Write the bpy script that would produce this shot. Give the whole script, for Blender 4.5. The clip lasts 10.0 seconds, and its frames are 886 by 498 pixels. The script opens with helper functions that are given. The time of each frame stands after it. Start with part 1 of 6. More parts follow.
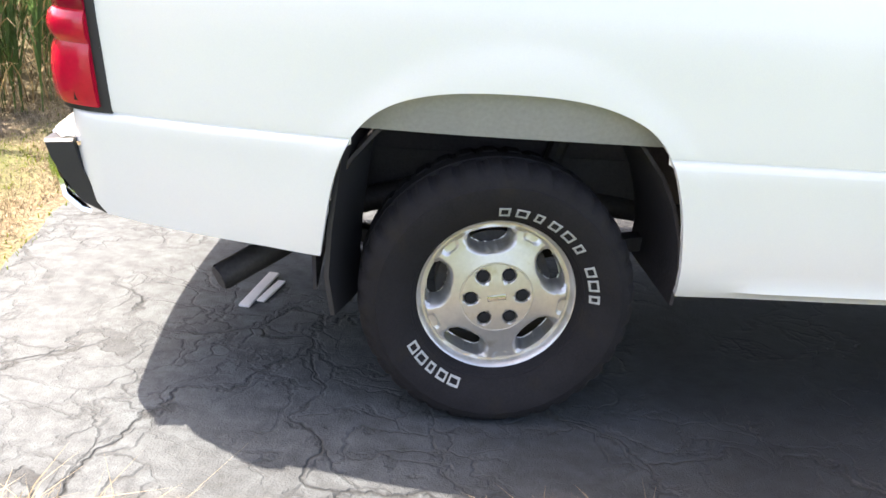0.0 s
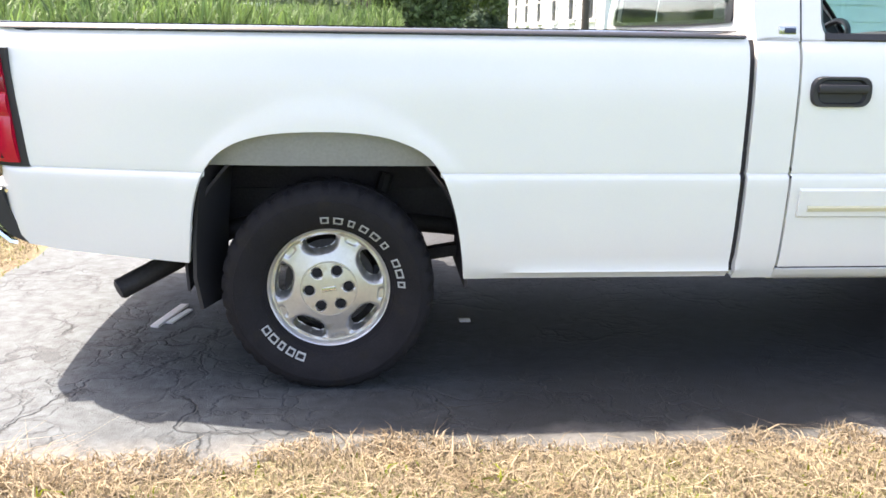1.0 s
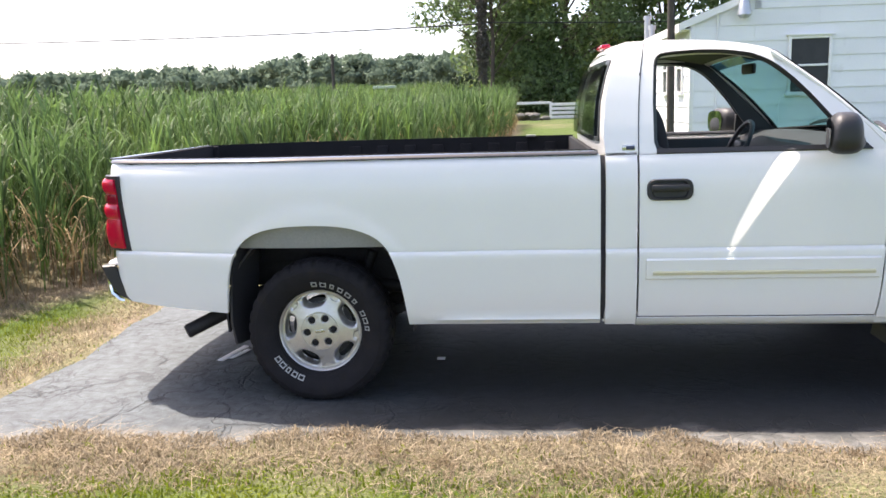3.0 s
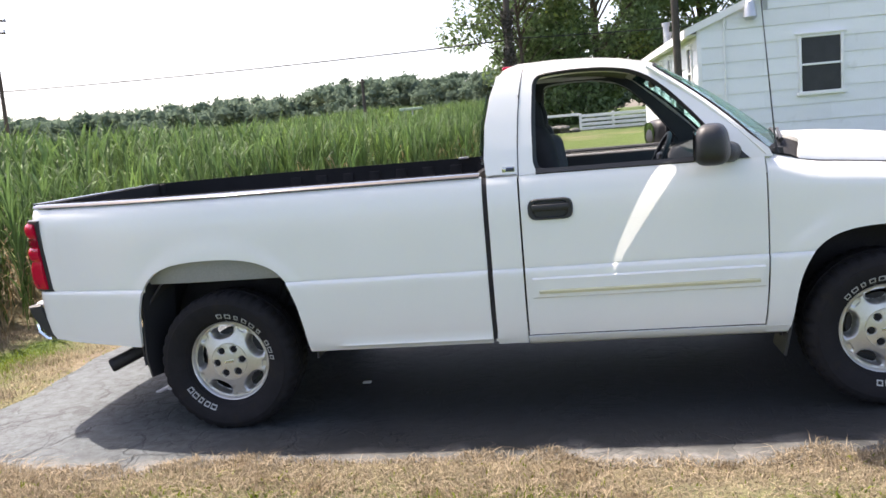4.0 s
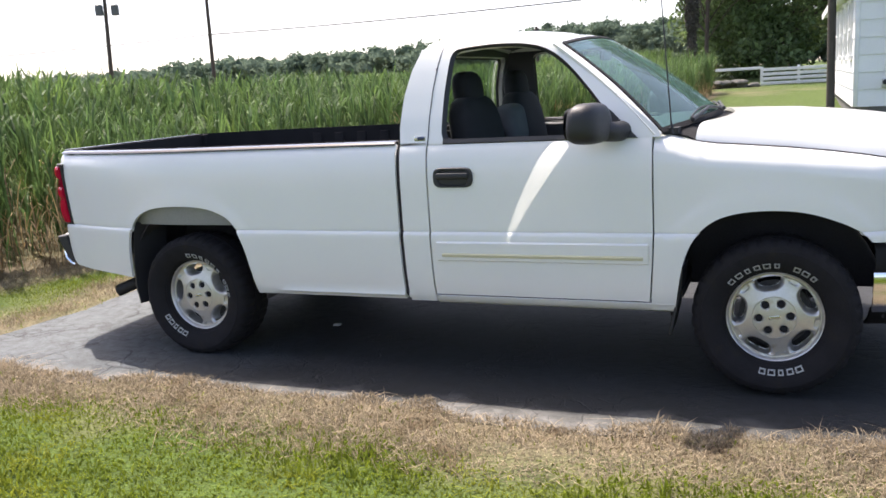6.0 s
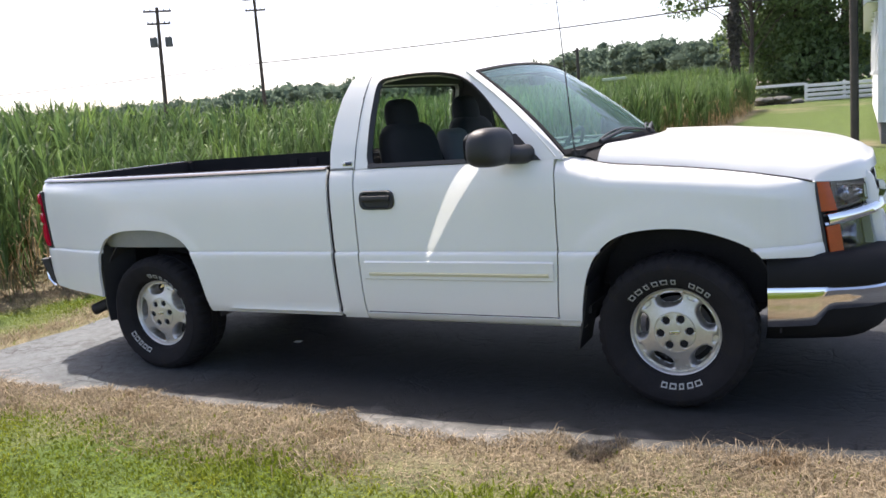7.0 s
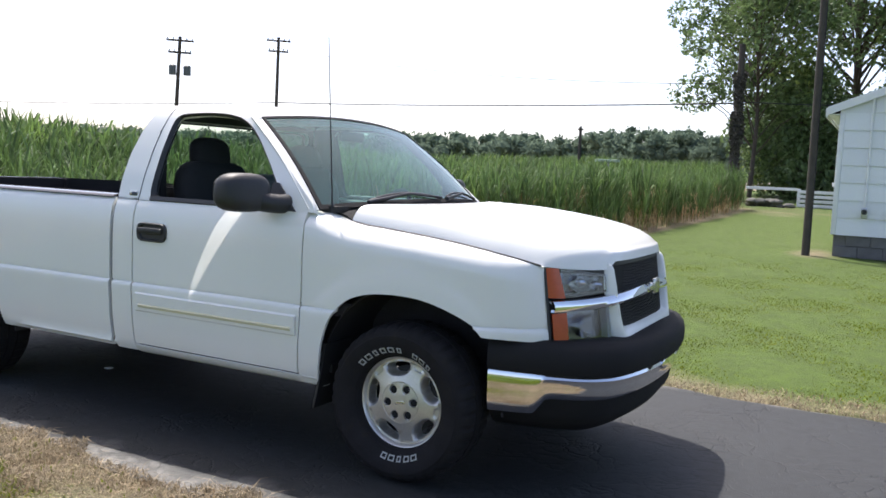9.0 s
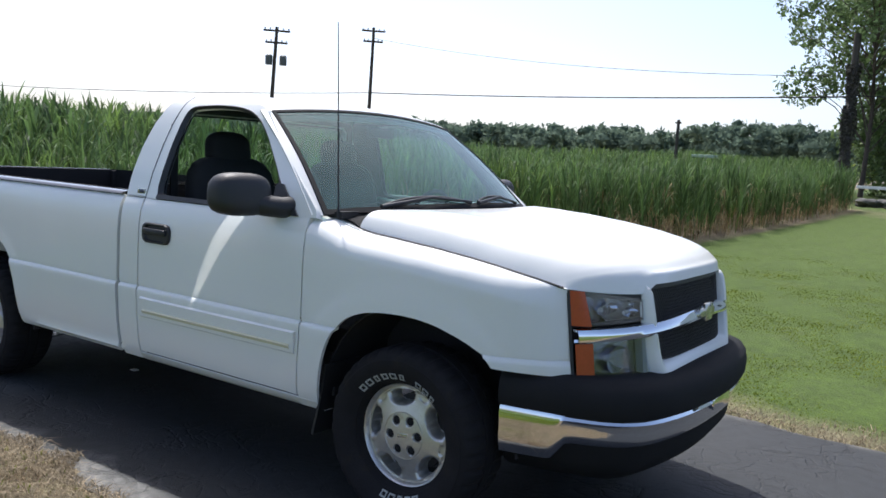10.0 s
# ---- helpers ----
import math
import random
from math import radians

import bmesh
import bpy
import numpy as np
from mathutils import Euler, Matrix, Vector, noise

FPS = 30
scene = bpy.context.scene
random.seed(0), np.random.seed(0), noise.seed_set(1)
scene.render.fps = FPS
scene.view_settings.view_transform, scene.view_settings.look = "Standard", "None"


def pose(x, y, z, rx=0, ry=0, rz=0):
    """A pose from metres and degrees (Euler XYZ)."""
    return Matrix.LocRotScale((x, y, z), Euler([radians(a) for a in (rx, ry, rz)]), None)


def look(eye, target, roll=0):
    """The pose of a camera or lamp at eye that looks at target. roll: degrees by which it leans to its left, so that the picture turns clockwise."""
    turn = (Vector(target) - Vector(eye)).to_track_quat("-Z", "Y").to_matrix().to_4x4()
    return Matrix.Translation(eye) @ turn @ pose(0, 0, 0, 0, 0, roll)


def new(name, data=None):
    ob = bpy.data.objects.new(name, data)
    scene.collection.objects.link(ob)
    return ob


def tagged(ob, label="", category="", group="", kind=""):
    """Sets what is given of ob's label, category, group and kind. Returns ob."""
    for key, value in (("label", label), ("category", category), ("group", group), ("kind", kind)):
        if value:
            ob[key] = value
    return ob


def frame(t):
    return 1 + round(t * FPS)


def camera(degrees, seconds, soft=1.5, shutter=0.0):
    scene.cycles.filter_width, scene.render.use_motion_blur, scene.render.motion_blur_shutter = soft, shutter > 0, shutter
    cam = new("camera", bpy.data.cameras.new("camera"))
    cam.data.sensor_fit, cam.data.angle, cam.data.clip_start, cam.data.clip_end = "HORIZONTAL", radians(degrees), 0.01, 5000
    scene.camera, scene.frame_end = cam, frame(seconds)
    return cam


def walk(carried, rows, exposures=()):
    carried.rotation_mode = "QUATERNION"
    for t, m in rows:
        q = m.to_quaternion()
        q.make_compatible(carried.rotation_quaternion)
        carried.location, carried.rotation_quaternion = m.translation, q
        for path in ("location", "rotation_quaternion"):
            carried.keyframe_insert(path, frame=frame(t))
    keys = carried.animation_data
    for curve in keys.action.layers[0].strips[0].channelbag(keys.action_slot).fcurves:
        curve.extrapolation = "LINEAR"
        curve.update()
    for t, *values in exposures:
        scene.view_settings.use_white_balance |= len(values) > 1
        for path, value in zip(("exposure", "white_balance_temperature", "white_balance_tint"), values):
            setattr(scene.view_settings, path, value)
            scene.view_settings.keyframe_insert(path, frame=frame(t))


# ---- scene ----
cam = camera(55.0, 10.0, soft=1.6)
PATH = [
    (0, (-0.33, -3.027, 1.305), (-0.18, -1.159, 0.606), 4.4),
    (0.5, (-0.114, -3.427, 1.287), (0.047, -1.512, 0.73), 1.8),
    (1, (0.16, -3.866, 1.266), (0.324, -1.934, 0.779), 0.8),
    (1.5, (0.258, -4.431, 1.287), (0.26, -2.484, 0.831), 1.7),
    (2, (0.625, -4.814, 1.467), (0.422, -2.85, 1.147), -1.3),
    (2.5, (0.835, -5.063, 1.545), (0.67, -3.099, 1.205), -1.8),
    (3.8, (1.691, -5.224, 1.539), (1.433, -3.265, 1.226), -3.3),
    (4, (1.91, -5.176, 1.555), (1.601, -3.222, 1.263), -5.0),
    (4.5, (2.284, -5.203, 1.559), (1.883, -3.278, 1.195), -1.5),
    (5, (2.609, -5.17, 1.54), (2.119, -3.252, 1.26), -4.0),
    (5.5, (3.023, -5.099, 1.516), (2.395, -3.227, 1.197), -4.9),
    (6, (3.443, -5.107, 1.579), (2.686, -3.295, 1.198), -3.6),
    (6.2, (3.6, -5.092, 1.609), (2.838, -3.285, 1.217), -4.5),
    (7.3, (4.425, -4.992, 1.54), (3.464, -3.268, 1.22), -2.8),
    (7.5, (4.562, -5.013, 1.541), (3.568, -3.312, 1.193), -1.4),
    (8, (4.889, -4.846, 1.502), (3.993, -3.09, 1.168), -1.7),
    (8.5, (5.163, -4.647, 1.495), (4.316, -2.868, 1.152), 1.4),
    (9, (5.396, -4.355, 1.499), (4.468, -2.593, 1.318), 2.6),
    (9.5, (5.529, -4.054, 1.572), (4.507, -2.353, 1.325), 4.4),
    (10, (5.455, -3.729, 1.571), (4.336, -2.085, 1.357), 3.5),
]
LIGHT = [
    (0, 2.5, 7700, 16), (0.5, 2.42, 7600, 16), (1.0, 2.39, 7450, 16), (1.5, 2.22, 7250, 16), (2.5, 1.96, 7200, 16), (4.0, 1.69, 7150, 16),
    (5.5, 1.54, 7100, 16), (7.5, 1.36, 6950, 15), (8.5, 1.28, 6800, 13), (9.0, 1.19, 6700, 13), (9.5, 0.91, 6450, 12), (10.0, 0.8, 6300, 11)]
walk(cam, [(t, look(eye, target, roll)) for t, eye, target, roll in PATH], LIGHT)

# ---- light ----
SUN_WAY = Vector((0.44, -0.32, -1.0)).normalized()      # the way the sunlight travels
world = bpy.data.worlds.new("sky")
scene.world = world
world.use_nodes = True
wn = world.node_tree.nodes
sky = wn.new("ShaderNodeTexSky")
sky.sky_type, sky.sun_disc = "NISHITA", False
sky.sun_elevation = math.asin(-SUN_WAY.z)
sky.sun_rotation = math.atan2(-SUN_WAY.x, -SUN_WAY.y)
sky.air_density, sky.dust_density, sky.ozone_density = 0.6, 2.4, 0.35
wn["Background"].inputs["Strength"].default_value = 0.15
world.node_tree.links.new(sky.outputs[0], wn["Background"].inputs["Color"])
sun = new("sun", bpy.data.lights.new("sun", "SUN"))
sun.data.energy, sun.data.angle, sun.data.color = 2.9, radians(0.6), (1.0, 0.975, 0.94)
sun.matrix_world = look((0, 0, 30), Vector((0, 0, 30)) + SUN_WAY)
# added lamp, stands in for sunlight the right wing mirror throws onto the door
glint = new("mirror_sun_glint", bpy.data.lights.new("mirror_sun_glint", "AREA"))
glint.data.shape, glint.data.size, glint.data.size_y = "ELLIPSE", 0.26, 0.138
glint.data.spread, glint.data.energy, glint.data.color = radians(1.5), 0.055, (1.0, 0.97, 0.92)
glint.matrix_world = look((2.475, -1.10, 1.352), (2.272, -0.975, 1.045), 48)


# ---- materials ----
def material(name, colour, rough=0.5, metal=0.0, vary=0.12, scale=6.0, fine=90.0, bump=0.0, coat=0.0,
             spec=0.5, dark=None, patch=0.0, patch_scale=1.5, island=0.0, per_object=0.0, sheen=0.0, through_light=0.0):
    """A surface with variation at two scales, an optional second colour in patches, and fine relief."""
    m = bpy.data.materials.new(name)
    m.use_nodes = True
    nt = m.node_tree
    n, ln = nt.nodes, nt.links.new
    b = n["Principled BSDF"]
    b.inputs["Roughness"].default_value, b.inputs["Metallic"].default_value = rough, metal
    b.inputs["Coat Weight"].default_value, b.inputs["Specular IOR Level"].default_value = coat, spec
    b.inputs["Coat Roughness"].default_value = 0.06
    co = n.new("ShaderNodeTexCoord")
    big, small = n.new("ShaderNodeTexNoise"), n.new("ShaderNodeTexNoise")
    big.inputs["Scale"].default_value, small.inputs["Scale"].default_value = scale, fine
    big.inputs["Detail"].default_value, small.inputs["Detail"].default_value = 5, 3
    ln(co.outputs["Object"], big.inputs["Vector"]), ln(co.outputs["Object"], small.inputs["Vector"])
    both = n.new("ShaderNodeMath")
    both.operation = "ADD"
    ln(big.outputs["Fac"], both.inputs[0]), ln(small.outputs["Fac"], both.inputs[1])
    ramp = n.new("ShaderNodeMapRange")
    ramp.inputs["From Min"].default_value, ramp.inputs["From Max"].default_value = 0.6, 1.4
    ramp.inputs["To Min"].default_value, ramp.inputs["To Max"].default_value = 1 - vary, 1 + vary
    ln(both.outputs[0], ramp.inputs["Value"])
    last = ramp.outputs[0]
    for source, weight in (("island", island), ("object", per_object)):
        if weight:
            info = n.new("ShaderNodeNewGeometry" if source == "island" else "ShaderNodeObjectInfo")
            span = n.new("ShaderNodeMapRange")
            span.inputs["To Min"].default_value, span.inputs["To Max"].default_value = 1 - weight, 1 + weight
            ln(info.outputs["Random Per Island" if source == "island" else "Random"], span.inputs["Value"])
            mul = n.new("ShaderNodeMath")
            mul.operation = "MULTIPLY"
            ln(last, mul.inputs[0]), ln(span.outputs[0], mul.inputs[1])
            last = mul.outputs[0]
    tint = n.new("ShaderNodeVectorMath")
    tint.operation = "SCALE"
    tint.inputs[0].default_value = colour
    if dark is not None:
        mix = n.new("ShaderNodeMix")
        mix.data_type = "RGBA"
        mix.inputs["A"].default_value, mix.inputs["B"].default_value = (*colour, 1), (*dark, 1)
        pn = n.new("ShaderNodeTexNoise")
        pn.inputs["Scale"].default_value, pn.inputs["Detail"].default_value = patch_scale, 6
        ln(co.outputs["Object"], pn.inputs["Vector"])
        pr = n.new("ShaderNodeMapRange")
        pr.inputs["From Min"].default_value, pr.inputs["From Max"].default_value = 0.62 - patch * 0.3, 0.75 - patch * 0.3
        ln(pn.outputs["Fac"], pr.inputs["Value"])
        if island and patch < 0:
            info = n.new("ShaderNodeNewGeometry")
            ln(info.outputs["Random Per Island"], mix.inputs["Factor"])
        else:
            ln(pr.outputs[0], mix.inputs["Factor"])
        ln(mix.outputs["Result"], tint.inputs[0])
    ln(last, tint.inputs["Scale"])
    ln(tint.outputs[0], b.inputs["Base Color"])
    if bump:
        bp = n.new("ShaderNodeBump")
        bp.inputs["Strength"].default_value, bp.inputs["Distance"].default_value = min(1.0, bump), 0.01
        ln(small.outputs["Fac"], bp.inputs["Height"])
        ln(bp.outputs[0], b.inputs["Normal"])
    if through_light:
        tr = n.new("ShaderNodeBsdfTranslucent")
        ln(tint.outputs[0], tr.inputs["Color"])
        ms = n.new("ShaderNodeMixShader")
        ms.inputs[0].default_value = through_light
        ln(b.outputs[0], ms.inputs[1]), ln(tr.outputs[0], ms.inputs[2])
        ln(ms.outputs[0], n["Material Output"].inputs["Surface"])
    return m


def clear_glass(name, tint=(0.8, 0.88, 0.86), shine=0.045, veil=0.0):
    m = bpy.data.materials.new(name)
    m.use_nodes = True
    nt = m.node_tree
    n, ln = nt.nodes, nt.links.new
    n.remove(n["Principled BSDF"])
    tr, gl, mx = n.new("ShaderNodeBsdfTransparent"), n.new("ShaderNodeBsdfGlossy"), n.new("ShaderNodeMixShader")
    lw, pw, ad = n.new("ShaderNodeLayerWeight"), n.new("ShaderNodeMath"), n.new("ShaderNodeMath")
    lw.inputs["Blend"].default_value = 0.5
    pw.operation, pw.inputs[1].default_value = "POWER", 5.0
    ad.operation, ad.inputs[1].default_value, ad.inputs[2].default_value = "MULTIPLY_ADD", 0.75 - shine, shine
    ln(lw.outputs["Facing"], pw.inputs[0]), ln(pw.outputs[0], ad.inputs[0])
    tr.inputs["Color"].default_value = (*tint, 1)
    gl.inputs["Roughness"].default_value = 0.03
    ln(ad.outputs[0], mx.inputs[0]), ln(tr.outputs[0], mx.inputs[1]), ln(gl.outputs[0], mx.inputs[2])
    last = mx.outputs[0]
    # diffuse teal film: dusty glass, plus the sky's reflection painted on
    if veil:
        df, m2, nz, mr = n.new("ShaderNodeBsdfDiffuse"), n.new("ShaderNodeMixShader"), n.new("ShaderNodeTexNoise"), n.new("ShaderNodeMapRange")
        df.inputs["Color"].default_value = (0.33, 0.60, 0.55, 1)
        nz.inputs["Scale"].default_value = 5.0
        mr.inputs["To Min"].default_value, mr.inputs["To Max"].default_value = veil * 0.6, veil * 1.4
        ln(nz.outputs["Fac"], mr.inputs["Value"]), ln(mr.outputs[0], m2.inputs[0])
        ln(last, m2.inputs[1]), ln(df.outputs[0], m2.inputs[2])
        last = m2.outputs[0]
    ln(last, n["Material Output"].inputs["Surface"])
    return m


WHITE = material("white_paint", (0.80, 0.80, 0.765), 0.28, vary=0.03, scale=2.0, fine=300, coat=0.6)
LINER = material("bed_liner_plastic", (0.014, 0.014, 0.015), 0.85, vary=0.3, fine=250, bump=0.2, spec=0.2)
CAP = material("matt_bumper_plastic", (0.016, 0.016, 0.017), 0.8, vary=0.2, fine=250, bump=0.2, spec=0.2)
RAILPL = material("black_rail_plastic", (0.022, 0.023, 0.024), 0.14, vary=0.2, fine=250, coat=0.5)
BLACK = material("black_plastic", (0.022, 0.022, 0.024), 0.5, vary=0.25, fine=250, bump=0.15)
GREYPL = material("grey_inner_panel", (0.29, 0.30, 0.30), 0.5, vary=0.12, dark=(0.22, 0.225, 0.22), patch=0.1, patch_scale=6, bump=0.1)
WELL = material("black_well_liner", (0.032, 0.029, 0.032), 0.8, vary=0.3, bump=0.2)
RUBBER = material("tyre_rubber", (0.019, 0.018, 0.019), 0.85, vary=0.25, scale=12, fine=180, bump=0.2, spec=0.14, dark=(0.022, 0.020, 0.018), patch=0.2, patch_scale=14)
LETTER = material("raised_white_rubber", (0.40, 0.41, 0.385), 0.6, vary=0.25, scale=60, dark=(0.25, 0.25, 0.24), patch=0.1, patch_scale=60)
ALLOY = material("silver_alloy", (0.62, 0.61, 0.585), 0.37, metal=0.78, vary=0.08, scale=20, dark=(0.50, 0.46, 0.38), patch=0.05, patch_scale=18, bump=0.04)
CHROME = material("chrome", (0.82, 0.83, 0.85), 0.07, metal=1.0, vary=0.03, scale=10)
SMOKED = material("smoked_lamp_backing", (0.24, 0.245, 0.26), 0.2, metal=0.8, vary=0.1, scale=20, fine=45, bump=0.5)
STEEL = material("dull_steel", (0.35, 0.34, 0.33), 0.45, metal=0.8, vary=0.2, bump=0.1)
DARKM = material("dark_undercarriage", (0.032, 0.030, 0.030), 0.7, vary=0.4, bump=0.2)
RUSTY = material("sooty_exhaust", (0.035, 0.032, 0.03), 0.6, metal=0.3, vary=0.4, bump=0.2)
RED = material("red_lens", (0.50, 0.004, 0.032), 0.22, vary=0.12, scale=30, coat=0.3)
DARKRED = material("dark_red_lens", (0.22, 0.002, 0.018), 0.2, vary=0.12, scale=30, coat=0.3)
AMBER = material("amber_lens", (0.43, 0.062, 0.022), 0.14, vary=0.1, scale=30, coat=0.6)
CLOTH = material("dark_grey_cloth", (0.016, 0.016, 0.017), 0.9, vary=0.25, fine=400)
CLOTH2 = material("grey_cloth", (0.13, 0.13, 0.135), 0.9, vary=0.2, fine=400, bump=0.3)
TRIM = material("grey_door_trim", (0.05, 0.05, 0.052), 0.65, vary=0.15, fine=300)
DASH = material("dark_dashboard", (0.012, 0.0125, 0.013), 0.7, vary=0.2, fine=300)
SHADE = clear_glass("tinted_windscreen", (0.42, 0.74, 0.70), 0.08, 0.11)
BACKGLASS = clear_glass("rear_glass", (0.86, 0.93, 0.90), 0.06)
LENS = clear_glass("clear_lens", (0.94, 0.96, 0.98), 0.06)
MIRROR = material("mirror_glass", (0.85, 0.87, 0.88), 0.02, metal=1.0, vary=0.01)
GOLD = material("cream_trim_stripe", (0.60, 0.57, 0.38), 0.35, vary=0.08, coat=0.3)
EMBLEM = material("badge_metal", (0.55, 0.55, 0.52), 0.2, metal=0.8, vary=0.05)
NAVY = material("badge_dark_field", (0.03, 0.04, 0.08), 0.3, vary=0.05)

STRAW = material("dead_grass", (0.320, 0.260, 0.175), 0.9, vary=0.2, scale=5, fine=40, island=0.45, through_light=0.35, dark=(0.20, 0.145, 0.085), patch=0.25, patch_scale=3.0)
GRASS = material("green_grass", (0.148, 0.192, 0.020), 0.75, vary=0.25, scale=9, fine=30, island=0.3, through_light=0.5, spec=0.15, dark=(0.215, 0.240, 0.028), patch=0.3, patch_scale=1.6)
CORN = material("corn_leaf", (0.090, 0.152, 0.051), 0.6, vary=0.2, scale=1.2, fine=25, island=0.5, through_light=0.38, spec=0.25, dark=(0.145, 0.225, 0.055), patch=0.3, patch_scale=0.8)
CORNDRY = material("dry_corn_leaf", (0.34, 0.245, 0.125), 0.85, vary=0.25, scale=4, fine=25, island=0.5, through_light=0.2, dark=(0.13, 0.08, 0.035), patch=0.4, patch_scale=3)
LEAF = material("tree_leaf", (0.132, 0.196, 0.075), 0.65, vary=0.2, scale=0.4, fine=6, island=0.5, through_light=0.4, dark=(0.19, 0.235, 0.05), patch=0.15, patch_scale=0.3)
# greyer and bluer than LEAF: distance haze is mixed into the colour
FARLEAF = material("hazed_wood_leaf", (0.138, 0.188, 0.136), 1.0, spec=0.0, through_light=0.45, vary=0.15, scale=0.1, fine=1.0, island=0.2, dark=(0.115, 0.162, 0.116), patch=0.3, patch_scale=0.04)
BARK = material("bark", (0.085, 0.065, 0.05), 0.9, vary=0.35, scale=5, fine=40, bump=0.6)
POLEWOOD = material("weathered_pole", (0.068, 0.057, 0.046), 0.85, vary=0.3, scale=6, fine=60, bump=0.4)
SIDING = material("white_siding", (0.78, 0.79, 0.79), 0.6, vary=0.05, scale=1.5, fine=60, per_object=0.05, bump=0.08, dark=(0.62, 0.62, 0.60), patch=0.0, patch_scale=2)
HTRIM = material("white_trim", (0.80, 0.80, 0.78), 0.55, vary=0.06, bump=0.05)
BLOCK = material("foundation_block", (0.145, 0.14, 0.135), 0.9, vary=0.25, per_object=0.1, fine=70, bump=0.5)
SHINGLE = material("grey_shingle", (0.13, 0.125, 0.12), 0.9, vary=0.3, fine=40, bump=0.5)
DARKGLASS = material("dark_window_glass", (0.035, 0.038, 0.042), 0.25, vary=0.2, spec=0.25)
FENCEW = material("white_board", (0.78, 0.78, 0.76), 0.6, vary=0.06, bump=0.06)
CANGREY = material("transformer_grey", (0.10, 0.115, 0.11), 0.5, vary=0.12)
GALV = material("galvanised", (0.52, 0.53, 0.54), 0.4, metal=0.7, vary=0.12)
STONE = material("grey_stone", (0.13, 0.125, 0.115), 0.9, vary=0.3, bump=0.5)
CABLE = material("black_cable", (0.02, 0.02, 0.02), 0.6, vary=0.1)


def asphalt_material():
    """Old grey cracked asphalt behind, darker sealed asphalt plus painted shade towards the front."""
    m = bpy.data.materials.new("asphalt")
    m.use_nodes = True
    nt = m.node_tree
    n, ln = nt.nodes, nt.links.new
    b = n["Principled BSDF"]
    b.inputs["Roughness"].default_value = 0.72
    co = n.new("ShaderNodeTexCoord")
    warp = n.new("ShaderNodeTexNoise")
    warp.inputs["Scale"].default_value, warp.inputs["Detail"].default_value = 3.0, 5
    ln(co.outputs["Object"], warp.inputs["Vector"])
    add = n.new("ShaderNodeMix")
    add.data_type, add.inputs["Factor"].default_value = "VECTOR", 0.42
    ln(co.outputs["Object"], add.inputs["A"]), ln(warp.outputs["Color"], add.inputs["B"])

    def cracks(scale, width):
        v = n.new("ShaderNodeTexVoronoi")
        v.feature = "DISTANCE_TO_EDGE"
        v.inputs["Scale"].default_value = scale
        ln(add.outputs["Result"], v.inputs["Vector"])
        r = n.new("ShaderNodeMapRange")
        r.inputs["From Min"].default_value, r.inputs["From Max"].default_value = 0.0, width
        ln(v.outputs["Distance"], r.inputs["Value"])
        return r.outputs[0]

    def maths(op, a, c):
        k = n.new("ShaderNodeMath")
        k.operation = op
        for slot, value in ((0, a), (1, c)):
            if isinstance(value, (int, float)):
                k.inputs[slot].default_value = value
            else:
                ln(value, k.inputs[slot])
        return k.outputs[0]

    coarse, fine_c = cracks(2.3, 0.022), cracks(9.0, 0.07)
    where = n.new("ShaderNodeTexNoise")
    where.inputs["Scale"].default_value = 1.7
    ln(co.outputs["Object"], where.inputs["Vector"])
    some = n.new("ShaderNodeMapRange")
    some.inputs["From Min"].default_value, some.inputs["From Max"].default_value = 0.42, 0.6
    ln(where.outputs["Fac"], some.inputs["Value"])
    crack = maths("MINIMUM", maths("MAXIMUM", coarse, maths("MULTIPLY", some.outputs[0], 0.9)), maths("ADD", maths("MULTIPLY", maths("MAXIMUM", fine_c, some.outputs[0]), 0.5), 0.5))
    sep = n.new("ShaderNodeSeparateXYZ")
    ln(co.outputs["Object"], sep.inputs[0])
    # dark end starts early, so the truck's shade is partly in the colour
    sealed_shade = n.new("ShaderNodeMapRange")
    sealed_shade.inputs["From Min"].default_value, sealed_shade.inputs["From Max"].default_value = -0.45, 1.35
    ln(maths("ADD", sep.outputs["X"], maths("MULTIPLY", where.outputs["Fac"], 1.2)), sealed_shade.inputs["Value"])
    grain = n.new("ShaderNodeTexNoise")
    grain.inputs["Scale"].default_value, grain.inputs["Detail"].default_value = 160, 3
    ln(co.outputs["Object"], grain.inputs["Vector"])
    base = n.new("ShaderNodeMix")
    base.data_type = "RGBA"
    base.inputs["A"].default_value, base.inputs["B"].default_value = (0.078, 0.092, 0.100, 1), (0.0155, 0.0182, 0.0200, 1)
    ln(sealed_shade.outputs[0], base.inputs["Factor"])
    # paler long edges: dusty, with the sunlit strip put into the colour
    rim = n.new("ShaderNodeMapRange")
    rim.inputs["From Min"].default_value, rim.inputs["From Max"].default_value = 1.52, 1.68
    rim.inputs["To Max"].default_value = 0.85
    ln(maths("ADD", maths("ABSOLUTE", maths("SUBTRACT", sep.outputs["Y"], 0.23), 0.0), maths("MULTIPLY", maths("SUBTRACT", warp.outputs["Fac"], 0.5), 0.35)), rim.inputs["Value"])
    dusty = n.new("ShaderNodeMix")
    dusty.data_type = "RGBA"
    dusty.inputs["B"].default_value = (0.165, 0.16, 0.145, 1)
    ln(rim.outputs[0], dusty.inputs["Factor"]), ln(base.outputs["Result"], dusty.inputs["A"])
    mottle = n.new("ShaderNodeTexNoise")
    mottle.inputs["Scale"].default_value, mottle.inputs["Detail"].default_value, mottle.inputs["Roughness"].default_value = 14, 8, 0.7
